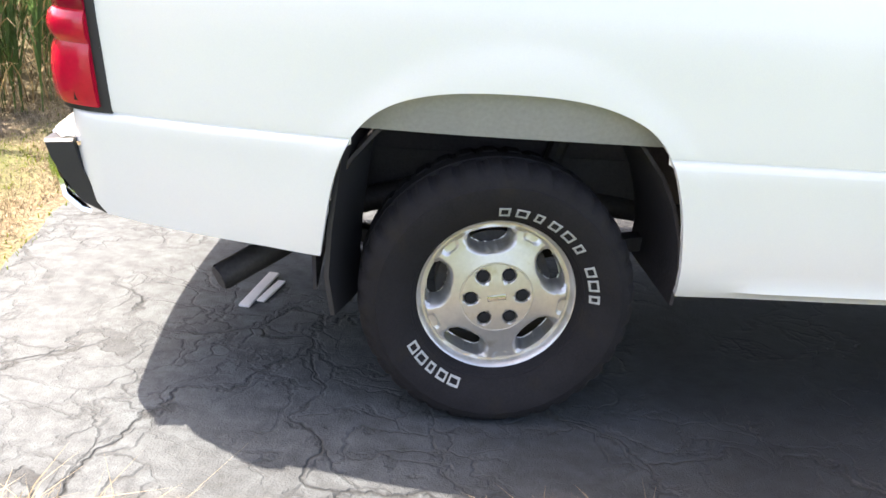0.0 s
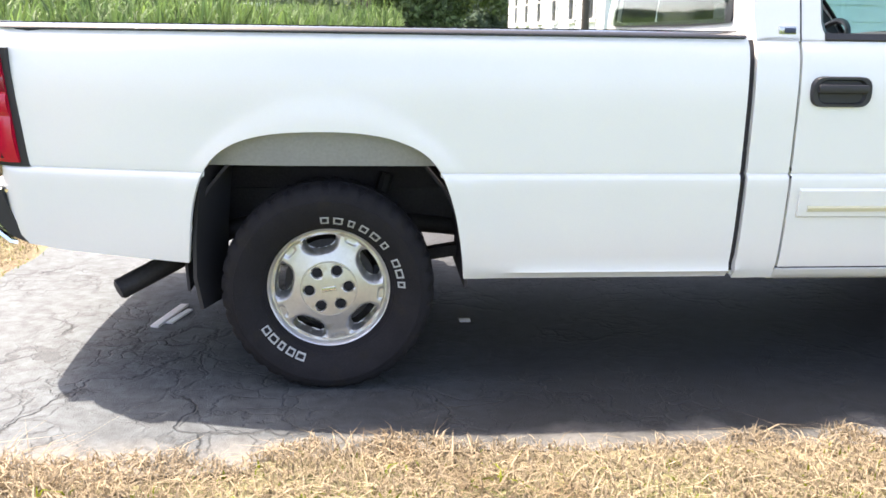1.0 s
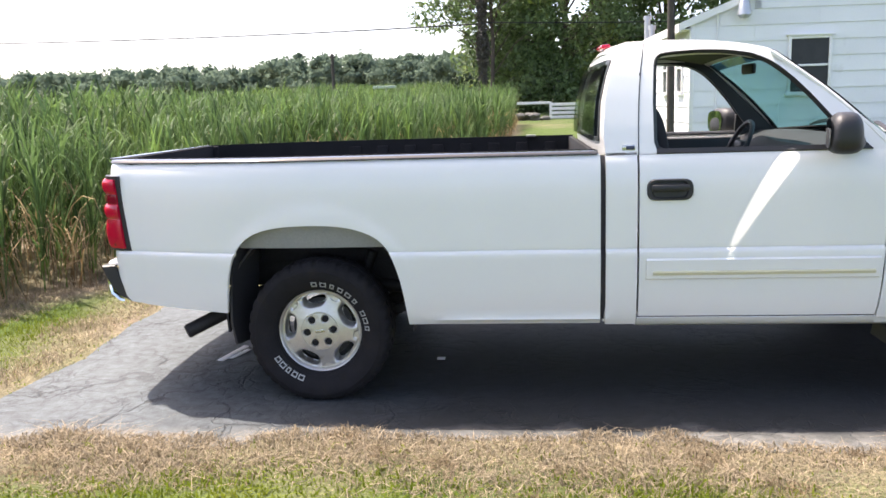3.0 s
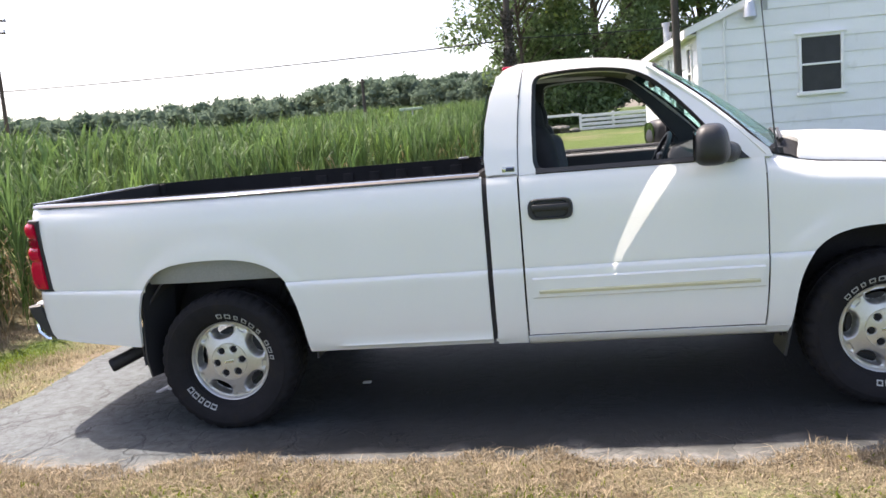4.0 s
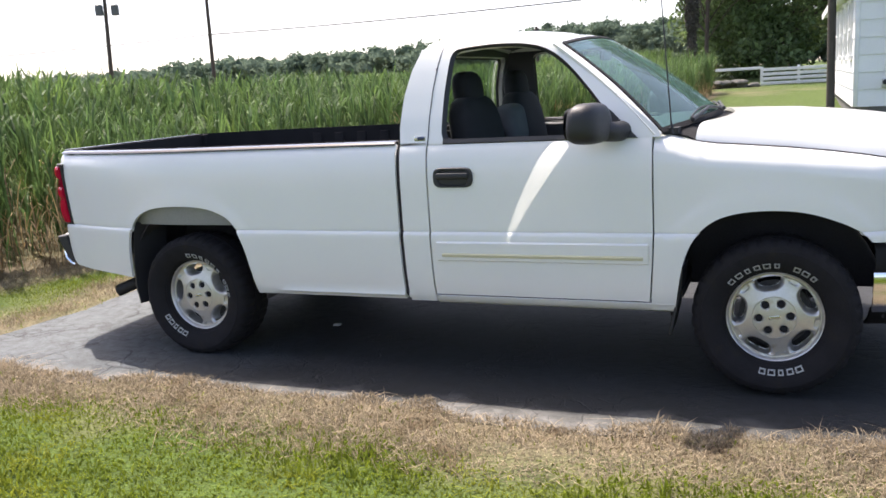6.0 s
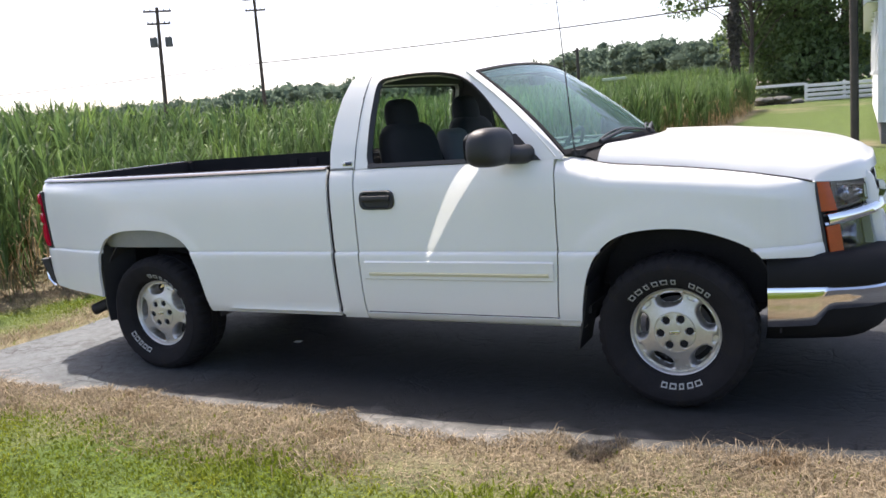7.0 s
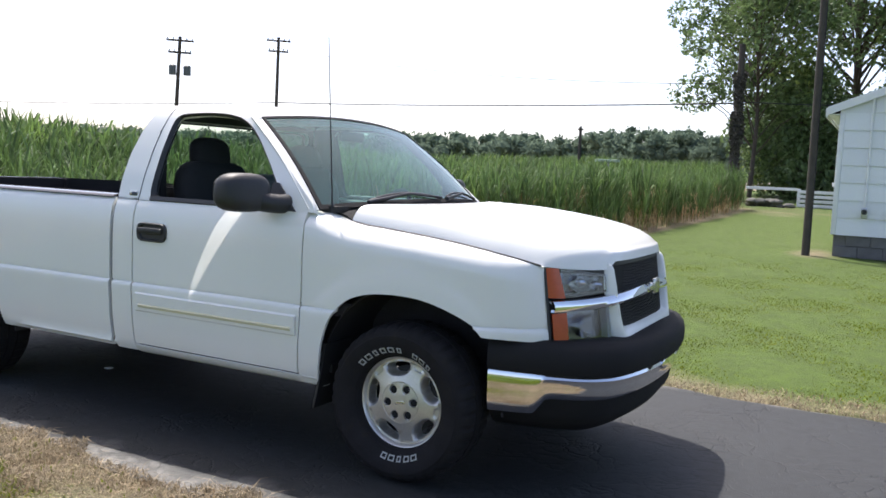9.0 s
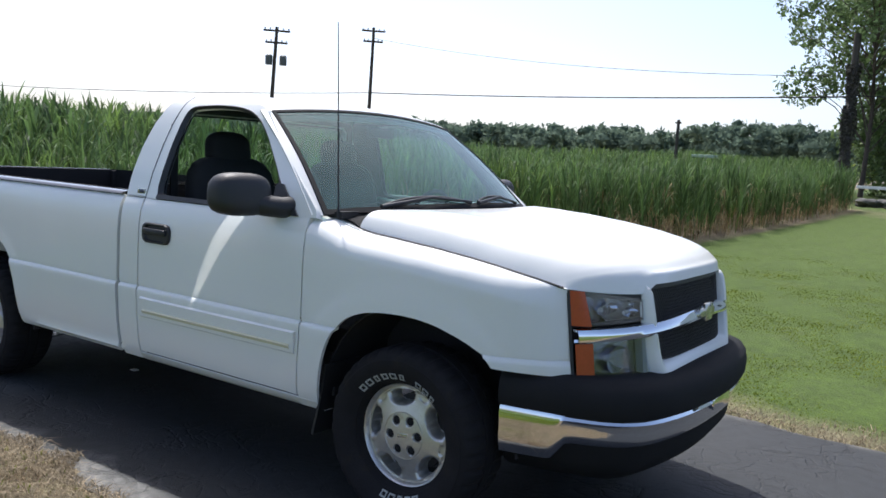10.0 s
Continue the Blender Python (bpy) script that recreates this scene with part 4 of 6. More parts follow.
part("bumper_cap", bumper_sheet(lambda a: [(0.600, -0.006), (0.606, 0.014), (0.625, 0.022), (0.67, 0.025), (0.71, 0.018), (0.738, -0.002), (0.752, -0.04), (0.757, -0.10), (0.752, -0.17)]), CAP, truck, "black plastic bumper cap")


def chrome_low(a):
    return table(abs(a), [(0, 0.500), (0.55, 0.492), (0.735, 0.487), (0.755, 0.478), (0.785, 0.424), (0.80, 0.412), (1.0, 0.406)])


part("front_bumper", bumper_sheet(lambda a: [(lerp(chrome_low(a), 0.602, k / 6), (-0.020, -0.009, -0.005, -0.003, -0.001, 0.006, -0.004)[k]) for k in range(7)]), CHROME, truck, "curved chrome front bumper")
part("air_dam", bumper_sheet(lambda a: [(0.305, -0.17), (0.32, -0.135), (0.355, -0.085), (0.41, -0.045), (chrome_low(a) + 0.01, -0.030)]), CAP, truck, "black lower air dam")
part("plate_bracket", box(4.414, 4.436, -0.11, 0.11, 0.555, 0.606, 0.006), CHROME, truck, "bright bracket on the bumper")
part("tow_hook", box(4.394, 4.414, -0.30, -0.25, 0.585, 0.603, 0.006), BLACK, truck)

# trim on the doors
for s, door in zip((-1, 1), doors):
    def place(x, z, off):
        return (x, s * (side_w(x, z) + off), z)
    flip = s > 0
    mould = part("side_moulding", thicken(grid(lambda x, k: place(x + 0.10 * (0.755 - (0.644, 0.652, 0.744, 0.752)[k]) * (-0.25 if x > 2.7 else -0.25), (0.644, 0.652, 0.744, 0.752)[k], (0.000, 0.012, 0.013, 0.001)[k]), spaced(1.685, 2.80, 24), range(4), flip=flip), 0.012), WHITE, door, "white side moulding")
    part("stripe", thicken(grid(lambda x, k: place(x, (0.667, 0.671, 0.683, 0.690)[k], (0.010, 0.019, 0.021, 0.012)[k]), spaced(1.715, 2.775, 20), range(4), flip=flip), 0.004), GOLD, mould, "cream stripe along the moulding")
    w = side_w(1.79, 1.095)
    shape = filleted([(1.684, 1.040), (1.684, 1.145), (1.906, 1.145), (1.906, 1.040)], 0.045, 5)
    hb = bmesh.new()
    loops = [[hb.verts.new((1.795 + (x - 1.795) * k, s * (w + off), 1.0925 + (z - 1.0925) * k)) for x, z in shape] for k, off in ((1.0, -0.01), (1.0, 0.008), (0.95, 0.014), (0.80, 0.014), (0.72, 0.004))]
    for p, q in zip(loops, loops[1:]):
        for k in range(len(shape)):
            hb.faces.new((p[k], p[(k + 1) % len(shape)], q[(k + 1) % len(shape)], q[k]))
    hb.faces.new(loops[-1])
    bmesh.ops.recalc_face_normals(hb, faces=hb.faces[:])
    handle = part("door_handle", hb, BLACK, door, "black door handle")
    part("pull", box(1.704, 1.886, s * (w + 0.018) - 0.009, s * (w + 0.018) + 0.009, 1.088, 1.118, 0.007), BLACK, handle)
    body = bmesh.new()
    bmesh.ops.create_uvsphere(body, u_segments=28, v_segments=18, radius=1.0)
    for v in body.verts:
        n = 3.2
        q = v.co
        k = 1 / (abs(q.x) ** n + abs(q.y) ** n + abs(q.z) ** n) ** (1 / n)
        q = q * k
        v.co = Vector((2.555 + q.x * 0.078 * (1 - 0.12 * q.z) - 0.03 * q.y * s, s * 1.10 + q.y * 0.125, 1.352 + q.z * 0.096))
    mirror = part("wing_mirror", body, BLACK, door, "black plastic wing mirror")
    part("mirror_arm", tube([(2.672, s * 0.885, 1.302), (2.670, s * 0.915, 1.300), (2.662, s * 0.945, 1.299), (2.642, s * 0.985, 1.302), (2.62, s * 1.02, 1.308), (2.57, s * 1.045, 1.32)], [0.046, 0.050, 0.048, 0.048, 0.050, 0.05], 16), BLACK, mirror)
    part("mirror_face", grid(lambda a, k: (2.480 - 0.025 * math.copysign(abs(math.cos(a)) ** 0.6, math.cos(a)) * k, s * (1.10 + math.copysign(abs(math.cos(a)) ** 0.6, math.cos(a)) * 0.098 * k), 1.352 + math.copysign(abs(math.sin(a)) ** 0.6, math.sin(a)) * 0.076 * k), spaced(0, math.tau, 24), [0.02, 1.0], flip=flip), MIRROR, mirror, "mirror glass")
    part("sail_panel", thicken(grid(lambda q, k: (lerp(2.575, lerp(2.752, 2.615, k / 4), q), s * (upper_y(0, lerp(1.268, 1.405, k / 4)) + 0.012), lerp(1.268, 1.405, k / 4)), spaced(0, 1, 4), range(5), flip=flip), 0.03), BLACK, mirror, "black triangular mirror base")
    part("belt_strip", thicken(grid(lambda x, k: (x, s * (upper_y(x, (1.262, 1.270, 1.290)[k]) + (0.000, 0.006, 0.004)[k]), (1.264, 1.270, 1.291)[k]), spaced(1.735, 2.70, 12), range(3), flip=flip), 0.02), BLACK, door, "black rubber strip below the window")
    part("inner_trim", box(1.70, 2.78, *sorted((s * 0.80, s * 0.87)), 0.62, 1.255, 0.02), TRIM, door, "grey inner door trim")
    part("arm_rest", box(1.95, 2.45, *sorted((s * 0.72, s * 0.80)), 1.0, 1.06, 0.02), TRIM, door)
    badge = part("badge", box(1.568, 1.632, s * side_w(1.6, 1.297) - 0.004, s * side_w(1.6, 1.297) + 0.004, 1.284, 1.312, 0.003), EMBLEM, truck, "small trim badge on the pillar")
    part("badge_field", box(1.588, 1.628, s * side_w(1.6, 1.297) - 0.006, s * side_w(1.6, 1.297) + 0.006, 1.289, 1.307, 0.002), NAVY, badge)
    part("wheelhouse_panel", thicken(grid(lambda x, k: (x, s * ((0.938, 0.934, 0.893)[k] - taper(x)), (0.985, 0.93, 0.818)[k]), spaced(-0.47, 0.47, 12), range(3), flip=not flip), 0.02), GREYPL, truck, "grey inner wheel arch panel")

# seats and dashboard
part("dashboard", thicken(grid(lambda y, k: ((2.93, 2.72, 2.62, 2.57, 2.60, 2.64)[k], y, (1.27, 1.265, 1.235, 1.16, 1.0, 0.85)[k] + 0.02 * math.exp(-((y - 0.38) / 0.2) ** 2) * (k in (1, 2, 3))), spaced(-0.84, 0.84, 24), range(6), flip=True), 0.03), DASH, truck, "dark grey dashboard")
part("cab_floor", box(1.50, 2.95, -0.86, 0.86, 0.46, 0.50), DARKM, truck)
part("cab_back_wall", box(1.50, 1.53, -0.86, 0.86, 0.5, 1.30), TRIM, truck)


def bar_box(x0, x1, y0, y1, z0, z1, lean, bevel):
    bm = box(x0, x1, y0, y1, z0, z1, bevel, segments=4)
    for v in bm.verts:
        v.co.x -= lean * (v.co.z - z0)
    return bm


def cushion(cx, cy, cz, rx, ry, rz, n=3.0, lean=0.1):
    """A soft padded block with swollen faces and round corners."""
    bm = bmesh.new()
    bmesh.ops.create_uvsphere(bm, u_segments=28, v_segments=20, radius=1.0)
    for v in bm.verts:
        q = v.co / (abs(v.co.x) ** n + abs(v.co.y) ** n + abs(v.co.z) ** n) ** (1 / n)
        v.co = Vector((cx + q.x * rx - lean * q.z * rz, cy + q.y * ry, cz + q.z * rz))
    return bm


for yc, hw in ((-0.46, 0.29), (0.44, 0.29), (0.0, 0.155)):
    hgt = 1.50 if hw > 0.2 else 1.34
    seat = part("seat", box(1.80, 2.28, yc - hw, yc + hw, 0.72, 0.92, 0.05, segments=4), CLOTH, truck, "dark cloth seat")
    part("backrest", cushion(1.78, yc, (0.84 + hgt) / 2, 0.085, hw, (hgt - 0.84) / 2, 4.0, 0.16), CLOTH, seat)
    if hw > 0.2:
        part("headrest", cushion(1.712, yc, 1.530, 0.066, 0.140, 0.110), CLOTH, seat)
        part("headrest_post", tube([(1.70, yc, 1.40), (1.70, yc, 1.50)], 0.03, 8), BLACK, seat)
    else:
        part("arm_rest", bar_box(1.78, 1.90, -0.14, 0.14, 1.20, 1.43, 0.16, 0.05), CLOTH2, seat)
sw = part("steering_wheel", tube([Vector((2.46 + 0.08 * math.sin(a), 0.40 + 0.185 * math.cos(a), 1.20 + 0.165 * math.sin(a))) for a in spaced(0, math.tau, 32)], 0.015, 8), BLACK, truck, "black steering wheel")
part("wheel_hub", box(2.46, 2.52, 0.32, 0.48, 1.14, 1.25, 0.02), BLACK, sw)
part("column", tube([(2.50, 0.40, 1.18), (2.72, 0.40, 1.10)], 0.04, 10), BLACK, sw)
part("rear_view_mirror", box(2.40, 2.425, -0.12, 0.12, 1.655, 1.715, 0.012, segments=3), BLACK, truck, "inside rear-view mirror")
part("seat_belt", box(1.665, 1.672, -0.80, -0.755, 0.90, 1.66), CLOTH, truck)

# wheel wells, chassis, axles, exhaust
for s in (-1, 1):
    for cx, r in ((0.0, 0.52), (3.37, 0.50)):
        well = grid(lambda a, y: (cx + r * 0.98 * math.cos(a), s * y, 0.44 + r * math.sin(a)), spaced(-0.15, math.pi + 0.15, 18), [0.44, 0.5, 0.875], flip=s > 0)
        for v in well.verts:
            if abs(v.co.y) > 0.8 and cx > 1:
                v.co.y = s * (0.76 if v.co.x > cx + 0.2 else 0.86)
        part("wheel_well", thicken(well, 0.01), WELL, truck, "black wheel well liner")
        part("well_wall", box(cx - 0.5, cx + 0.5, s * 0.43 - 0.01, s * 0.43 + 0.01, 0.72 if cx < 1 else 0.55, 0.95), WELL, truck)
    part("frame_rail", box(-1.10, 4.15, s * 0.40 - 0.035, s * 0.40 + 0.035, 0.52, 0.66, 0.01), DARKM, truck, "dark steel frame rail")
    part("leaf_spring", thicken(grid(lambda x, k: (x, s * 0.52 + 0.03 * (2 * k - 1), 0.40 + 0.10 * (x / 0.75) ** 2), spaced(-0.75, 0.7, 14), range(2)), 0.045), DARKM, truck)
    part("shock_absorber", tube([(0.10, s * 0.50, 0.34), (0.22, s * 0.46, 0.72)], 0.03, 10), DARKM, truck)
    # mud flaps
    part("mud_flap", thicken(grid(lambda y, k: ((-0.425, -0.44, -0.455, -0.46, -0.44)[k] - 0.02 + 0.36 * (0.93 - y), s * y, (0.83, 0.70, 0.55, 0.42, 0.305)[k] + 0.05 * max(0, 0.80 - y)), spaced(0.70, 0.912, 6), range(5), flip=s < 0), 0.014), BLACK, truck, "black rear mud flap")
    part("mud_flap", thicken(grid(lambda y, k: ((2.945, 2.93, 2.905, 2.885)[k], s * y, (0.62, 0.50, 0.38, 0.285)[k]), spaced(0.70, 0.93, 4), range(4), flip=s < 0), 0.012), BLACK, truck, "black front mud flap")
# added block, keeps bright ground from showing through the wheel arches
part("underbody", box(-1.02, 1.40, -0.43, 0.43, 0.64, 0.828), WELL, truck, "solid dark block added below the bed to shut out light")
part("rear_axle", tube([(0, -0.80, HUB_Z), (0, -0.12, HUB_Z), (0, -0.05, HUB_Z), (0, 0.05, HUB_Z), (0, 0.12, HUB_Z), (0, 0.80, HUB_Z)], [0.045, 0.05, 0.14, 0.14, 0.05, 0.045], 14), DARKM, truck, "rear axle with differential")
part("front_axle", tube([(AXLE, -0.80, HUB_Z), (AXLE, 0.80, HUB_Z)], 0.05, 10), DARKM, truck)
part("fuel_tank", box(0.75, 1.75, 0.45, 0.78, 0.38, 0.62, 0.05), DARKM, truck)
part("transmission", box(2.0, 3.6, -0.22, 0.22, 0.36, 0.62, 0.06), DARKM, truck)
ex = part("exhaust_pipe", tube([(2.2, -0.30, 0.40), (0.9, -0.32, 0.42), (0.45, -0.42, 0.50), (-0.15, -0.46, 0.56), (-0.42, -0.52, 0.50), (-0.56, -0.61, 0.43), (-0.775, -0.765, 0.338)], 0.040, 14, caps=False), RUSTY, truck, "dark sooty exhaust pipe")
part("muffler", tube([(1.75, -0.31, 0.42), (1.70, -0.31, 0.42), (0.98, -0.32, 0.42), (0.93, -0.32, 0.42)], [0.05, 0.11, 0.11, 0.05], 16), DARKM, ex)
part("pipe_inside", tube([(-0.780, -0.769, 0.336), (-0.60, -0.638, 0.41)], 0.034, 14), WELL, ex)
part("hitch_bar", box(-1.20, -1.08, -0.40, 0.40, 0.47, 0.56, 0.01), DARKM, truck)
part("spare_tyre", tube([(-0.85, 0, 0.52), (-0.85, 0, 0.70)], 0.36, 24), WELL, truck)


# the bed's tail reaches a little further back
for ob in list(truck.children_recursive):
    if ob.type == "MESH" and ob.name.split(".")[0] in ("bed_side", "bed_rail_cap", "rail_seam", "bed_liner_side", "bed_floor", "liner_corner", "tailgate", "tailgate_liner", "tailgate_handle", "tailgate_cap",
                                                       "tail_light", "lens_base", "red_lens"):
        for v in ob.data.vertices:
            if v.co.x < -0.55:
                v.co.x = -0.55 + (v.co.x + 0.55) * 1.035


# wheels
def rim_mesh():
    """The face of a five-window, six-bolt alloy wheel, in the plane y = 0, facing -y."""
    R, nA = RIM_R, 240
    rs = sorted(set(spaced(0.004, 0.1, 16) + spaced(0.1, 0.2, 30) + [0.097, 0.0985, 0.1015, 0.103, 0.203, 0.206, 0.209, 0.213, 0.217, 0.221, 0.225, R]))

    def depth(r, a):
        d = table(r, [(0, 0.022), (0.045, 0.021), (0.097, 0.016), (0.0985, 0.0135), (0.1015, 0.0135), (0.103, 0.0155), (0.125, 0.011), (0.165, 0.004), (0.197, 0.001), (0.203, -0.010), (0.211, -0.009), (0.217, 0.010), (0.223, 0.013), (R, 0.004)])
        k = (a / math.tau * 5 + 0.5) % 1 - 0.5
        th = k * math.tau / 5
        lx, lr = r * math.sin(th), r * math.cos(th) - 0.164
        e = (abs(lx) / (0.061 + 0.30 * lr)) ** 2.8 + (abs(lr) / 0.0310) ** 2.5
        if e < 1.6:
            d -= 0.009 * min(1, max(0, (1.6 - e) / 0.4))
        if e < 1.0:
            d -= 0.060 * min(1, (1 - e) / 0.16)
        # shallow pocket at the end of each spoke
        th2 = ((a / math.tau * 5) % 1 - 0.5) * math.tau / 5
        px, pr = r * math.sin(th2), r * math.cos(th2) - 0.188
        pe = (abs(px) / (0.024 + 0.4 * pr)) ** 4 + (abs(pr) / 0.010) ** 4
        if pe < 1.0:
            d -= 0.006 * min(1, (1 - pe) / 0.4)
        for i in range(6):
            q = math.radians(26 + i * 60)
            dd = math.hypot(r * math.cos(a) - 0.071 * math.cos(q), r * math.sin(a) - 0.071 * math.sin(q))
            if dd < 0.020:
                d -= 0.014 * min(1, (0.020 - dd) / 0.003)
        return d, e

    bm = bmesh.new()
    rows = []
    for i in range(nA):
        a = math.tau * i / nA
        row = []
        for r in rs:
            d, e = depth(r, a)
            row.append((bm.verts.new((r * math.cos(a), -d, r * math.sin(a))), e))
        rows.append(row)
    for i in range(nA):
        A, B = rows[i], rows[(i + 1) % nA]
        for j in range(len(rs) - 1):
            q = (A[j], B[j], B[j + 1], A[j + 1])
            if all(e < 0.80 for _, e in q):
                continue
            bm.faces.new([v for v, _ in reversed(q)])
    return bm


def barrel_mesh():
    """The rim's barrel behind its face."""
    bm = bmesh.new()
    R, prev = RIM_R, None
    for y, r in ((-0.004, R), (0.02, 0.218), (0.06, 0.208), (0.15, 0.208), (0.17, 0.218)):
        ringv = [bm.verts.new((r * math.cos(math.tau * i / 60), y, r * math.sin(math.tau * i / 60))) for i in range(60)]
        if prev:
            for i in range(60):
                bm.faces.new((prev[i], ringv[i], ringv[(i + 1) % 60], prev[(i + 1) % 60]))
        prev = ringv
    return bm


TYRE = [(0.216, -0.006), (0.226, -0.016), (0.231, -0.030), (0.234, -0.038), (0.238, -0.041), (0.240, -0.048), (0.258, -0.060), (0.285, -0.073), (0.312, -0.079), (0.332, -0.079), (0.335, -0.075), (0.352, -0.070), (0.364, -0.062),
        (0.374, -0.048), (0.380, -0.030), (WHEEL_R, 0.0), (WHEEL_R, 0.03), (WHEEL_R - 0.010, 0.033), (WHEEL_R - 0.010, 0.041), (WHEEL_R, 0.044), (WHEEL_R, 0.09), (WHEEL_R - 0.010, 0.093), (WHEEL_R - 0.010, 0.101), (WHEEL_R, 0.104),
        (WHEEL_R, 0.135), (0.378, 0.18), (0.358, 0.205), (0.312, 0.215), (0.25, 0.195), (0.216, 0.145)]


def tyre_mesh(turn, hub_z):
    """All-terrain tyre with shoulder blocks, pressed flat where it stands."""
    nA = 216

    def fn(i, k):
        r, y = TYRE[k]
        a = math.tau * i / nA
        if 10 <= k <= 16 or 22 <= k <= 25:
            if i % 6 in (0, 1) and k >= 12:
                r -= 0.007
            if k in (11, 12) and i % 12 > 6:
                r -= 0.003
        down = a - radians(turn)
        if math.sin(down) < 0:
            r = min(r, (hub_z - 0.002) / max(1e-3, -math.sin(down)))
        return (r * math.cos(a), y, r * math.sin(a))
    return grid(fn, range(nA), range(len(TYRE)), close_u=True)


def wall_y(r):
    return table(r, [(p[0], p[1]) for p in TYRE[:10]])


def mark_mesh(span):
    """One raised white outlined block on the sidewall, centred on angle 0."""
    bm = bmesh.new()
    r0, r1, b = 0.249, 0.276, 0.0050
    loops = []
    for inset, lift in ((0.0, 0.001), (0.0012, 0.0045), (b, 0.0045), (b + 0.001, 0.0005)):
        da = radians(span) / 2
        loop = []
        for sa, rr in ((-1, r0), (-1, (r0 + r1) / 2), (-1, r1), (0, r1), (1, r1), (1, (r0 + r1) / 2), (1, r0), (0, r0)):
            r = min(max(rr, r0 + inset), r1 - inset)
            c = sa * (da - inset / 0.262)
            loop.append(bm.verts.new((r * math.cos(c), wall_y(r) - lift, r * math.sin(c))))
        loops.append(loop)
    for p, q in zip(loops, loops[1:]):
        for k in range(8):
            bm.faces.new((p[k], p[(k + 1) % 8], q[(k + 1) % 8], q[k]))
    bmesh.ops.recalc_face_normals(bm, faces=bm.faces[:])
    me = bpy.data.meshes.new("sidewall_mark")
    bm.to_mesh(me), bm.free()
    me.materials.append(LETTER)
    return me


MARKS = {n: mark_mesh(n) for n in (5.2, 6.6, 7.4)}


def wheel(x, s, turn, letters, hub_z=HUB_Z):
    """One wheel: alloy rim with its tyre, marks, cap and bolts."""
    rim = part("wheel", rim_mesh(), ALLOY, truck, "silver five-window alloy wheel", 50)
    part("tyre", tyre_mesh(turn, hub_z), RUBBER, rim, "black all-terrain tyre", 28)
    for a0, a1, n in letters:
        for i in range(n):
            mark = new("sidewall_mark", MARKS[(6.6, 7.4, 5.2)[i % 3]])
            mark.parent = rim
            mark.matrix_local = pose(0, 0, 0, 0, -lerp(a0, a1, (i + 0.5) / n) - turn, 0)
            tagged(mark, "raised white block on the tyre")
    part("barrel", barrel_mesh(), DARKM, rim, "dark inside of the rim")
    part("brake_drum", tube([(0, 0.065, 0), (0, 0.07, 0), (0, 0.14, 0)], [0.06, 0.165, 0.165], 32), DARKM, rim, "dark brake drum")
    for i in range(6):
        q = math.radians(26 + i * 60)
        cx, cz = 0.071 * math.cos(q), 0.071 * math.sin(q)
        part("bolt_cap", tube([(cx, 0.004, cz), (cx, -0.012, cz), (cx, -0.016, cz), (cx, -0.018, cz)], [0.0175, 0.0175, 0.0145, 0.008], 14), CAP, rim)
    part("cap_emblem", box(-0.008, 0.008, -0.0235, -0.021, -0.026, 0.026, 0.001), EMBLEM, rim)
    rim.matrix_local = pose(x, s * 0.872, hub_z, 0, turn, 0 if s < 0 else 180)
    return rim


# the angles of the marks, from the rear towards the top
REAR = [(97, 35, 6), (28, 1, 3), (208, 251, 5)]
FRONT = [(142, 83, 6), (73, 46, 3), (254, 300, 5)]
wheel(0.0, -1, -100, REAR), wheel(AXLE - 0.003, -1, -100, FRONT, 0.384)
wheel(0.0, 1, -20, REAR), wheel(AXLE - 0.003, 1, 10, FRONT, 0.384)


# ---- ground, drive and lawn ----
rng = np.random.default_rng(7)
DRIVE_X0, DRIVE_X1, DRIVE_Y0, DRIVE_Y1 = -1.76, 26.0, -1.45, 1.86


def ground_z(x, y):
    """The lawn rises gently behind the drive."""
    return np.where(np.asarray(y, float) > 2.2, (np.asarray(y, float) - 2.2) * 0.031, 0.0)


def wave(v, k):
    return 0.05 * np.sin(v * 1.7 + k) + 0.03 * np.sin(v * 4.3 + 2 * k) + 0.015 * np.sin(v * 11.0 + 3 * k)


def from_drive(x, y):
    """Signed distance to the edge of the drive, positive on the lawn."""
    x, y = np.asarray(x, float), np.asarray(y, float)
    return np.maximum(np.maximum(DRIVE_Y0 + wave(x, 0.4) - y, y - DRIVE_Y1 - wave(x, 2.0)), DRIVE_X0 + wave(y, 1.1) * 0.8 - x)


CORN_EDGE = [(-15, -12), (-3.5, -5.0), (0.97, -3.13), (2.1, -2.68), (5, -1.7), (10.5, 0.40), (20, 1.0), (25.2, 1.1), (26.0, -2.0), (70, -2.5)]


def corn_edge(y):
    return np.interp(y, [p[0] for p in CORN_EDGE], [p[1] for p in CORN_EDGE])


def straw_amount(x, y):
    d = from_drive(x, y)
    near = np.clip(1.15 - d / np.where((np.asarray(x) < -1.9) | (np.asarray(y) < 0), 0.86, 0.62), 0, 1) * np.where((np.asarray(y) > 0) & (np.asarray(x) > -1.5), 0.75, 1.0)
    corn = np.clip(1.1 - (np.asarray(x) - corn_edge(y)) / np.where(np.asarray(y) > 6, 0.28, 0.62), 0, 1)
    yard = 1.1 * np.exp(-(((np.asarray(x) - 4.15) / 0.4) ** 2 + ((np.asarray(y) - 12.6) / 0.8) ** 2))
    far = 0.55 * np.exp(-(((np.asarray(x) - 2.0) / 2.6) ** 2 + ((np.asarray(y) - 24.5) / 2.2) ** 2))
    return np.clip(np.maximum(np.maximum(near, corn), np.maximum(yard, far)), 0, 1)


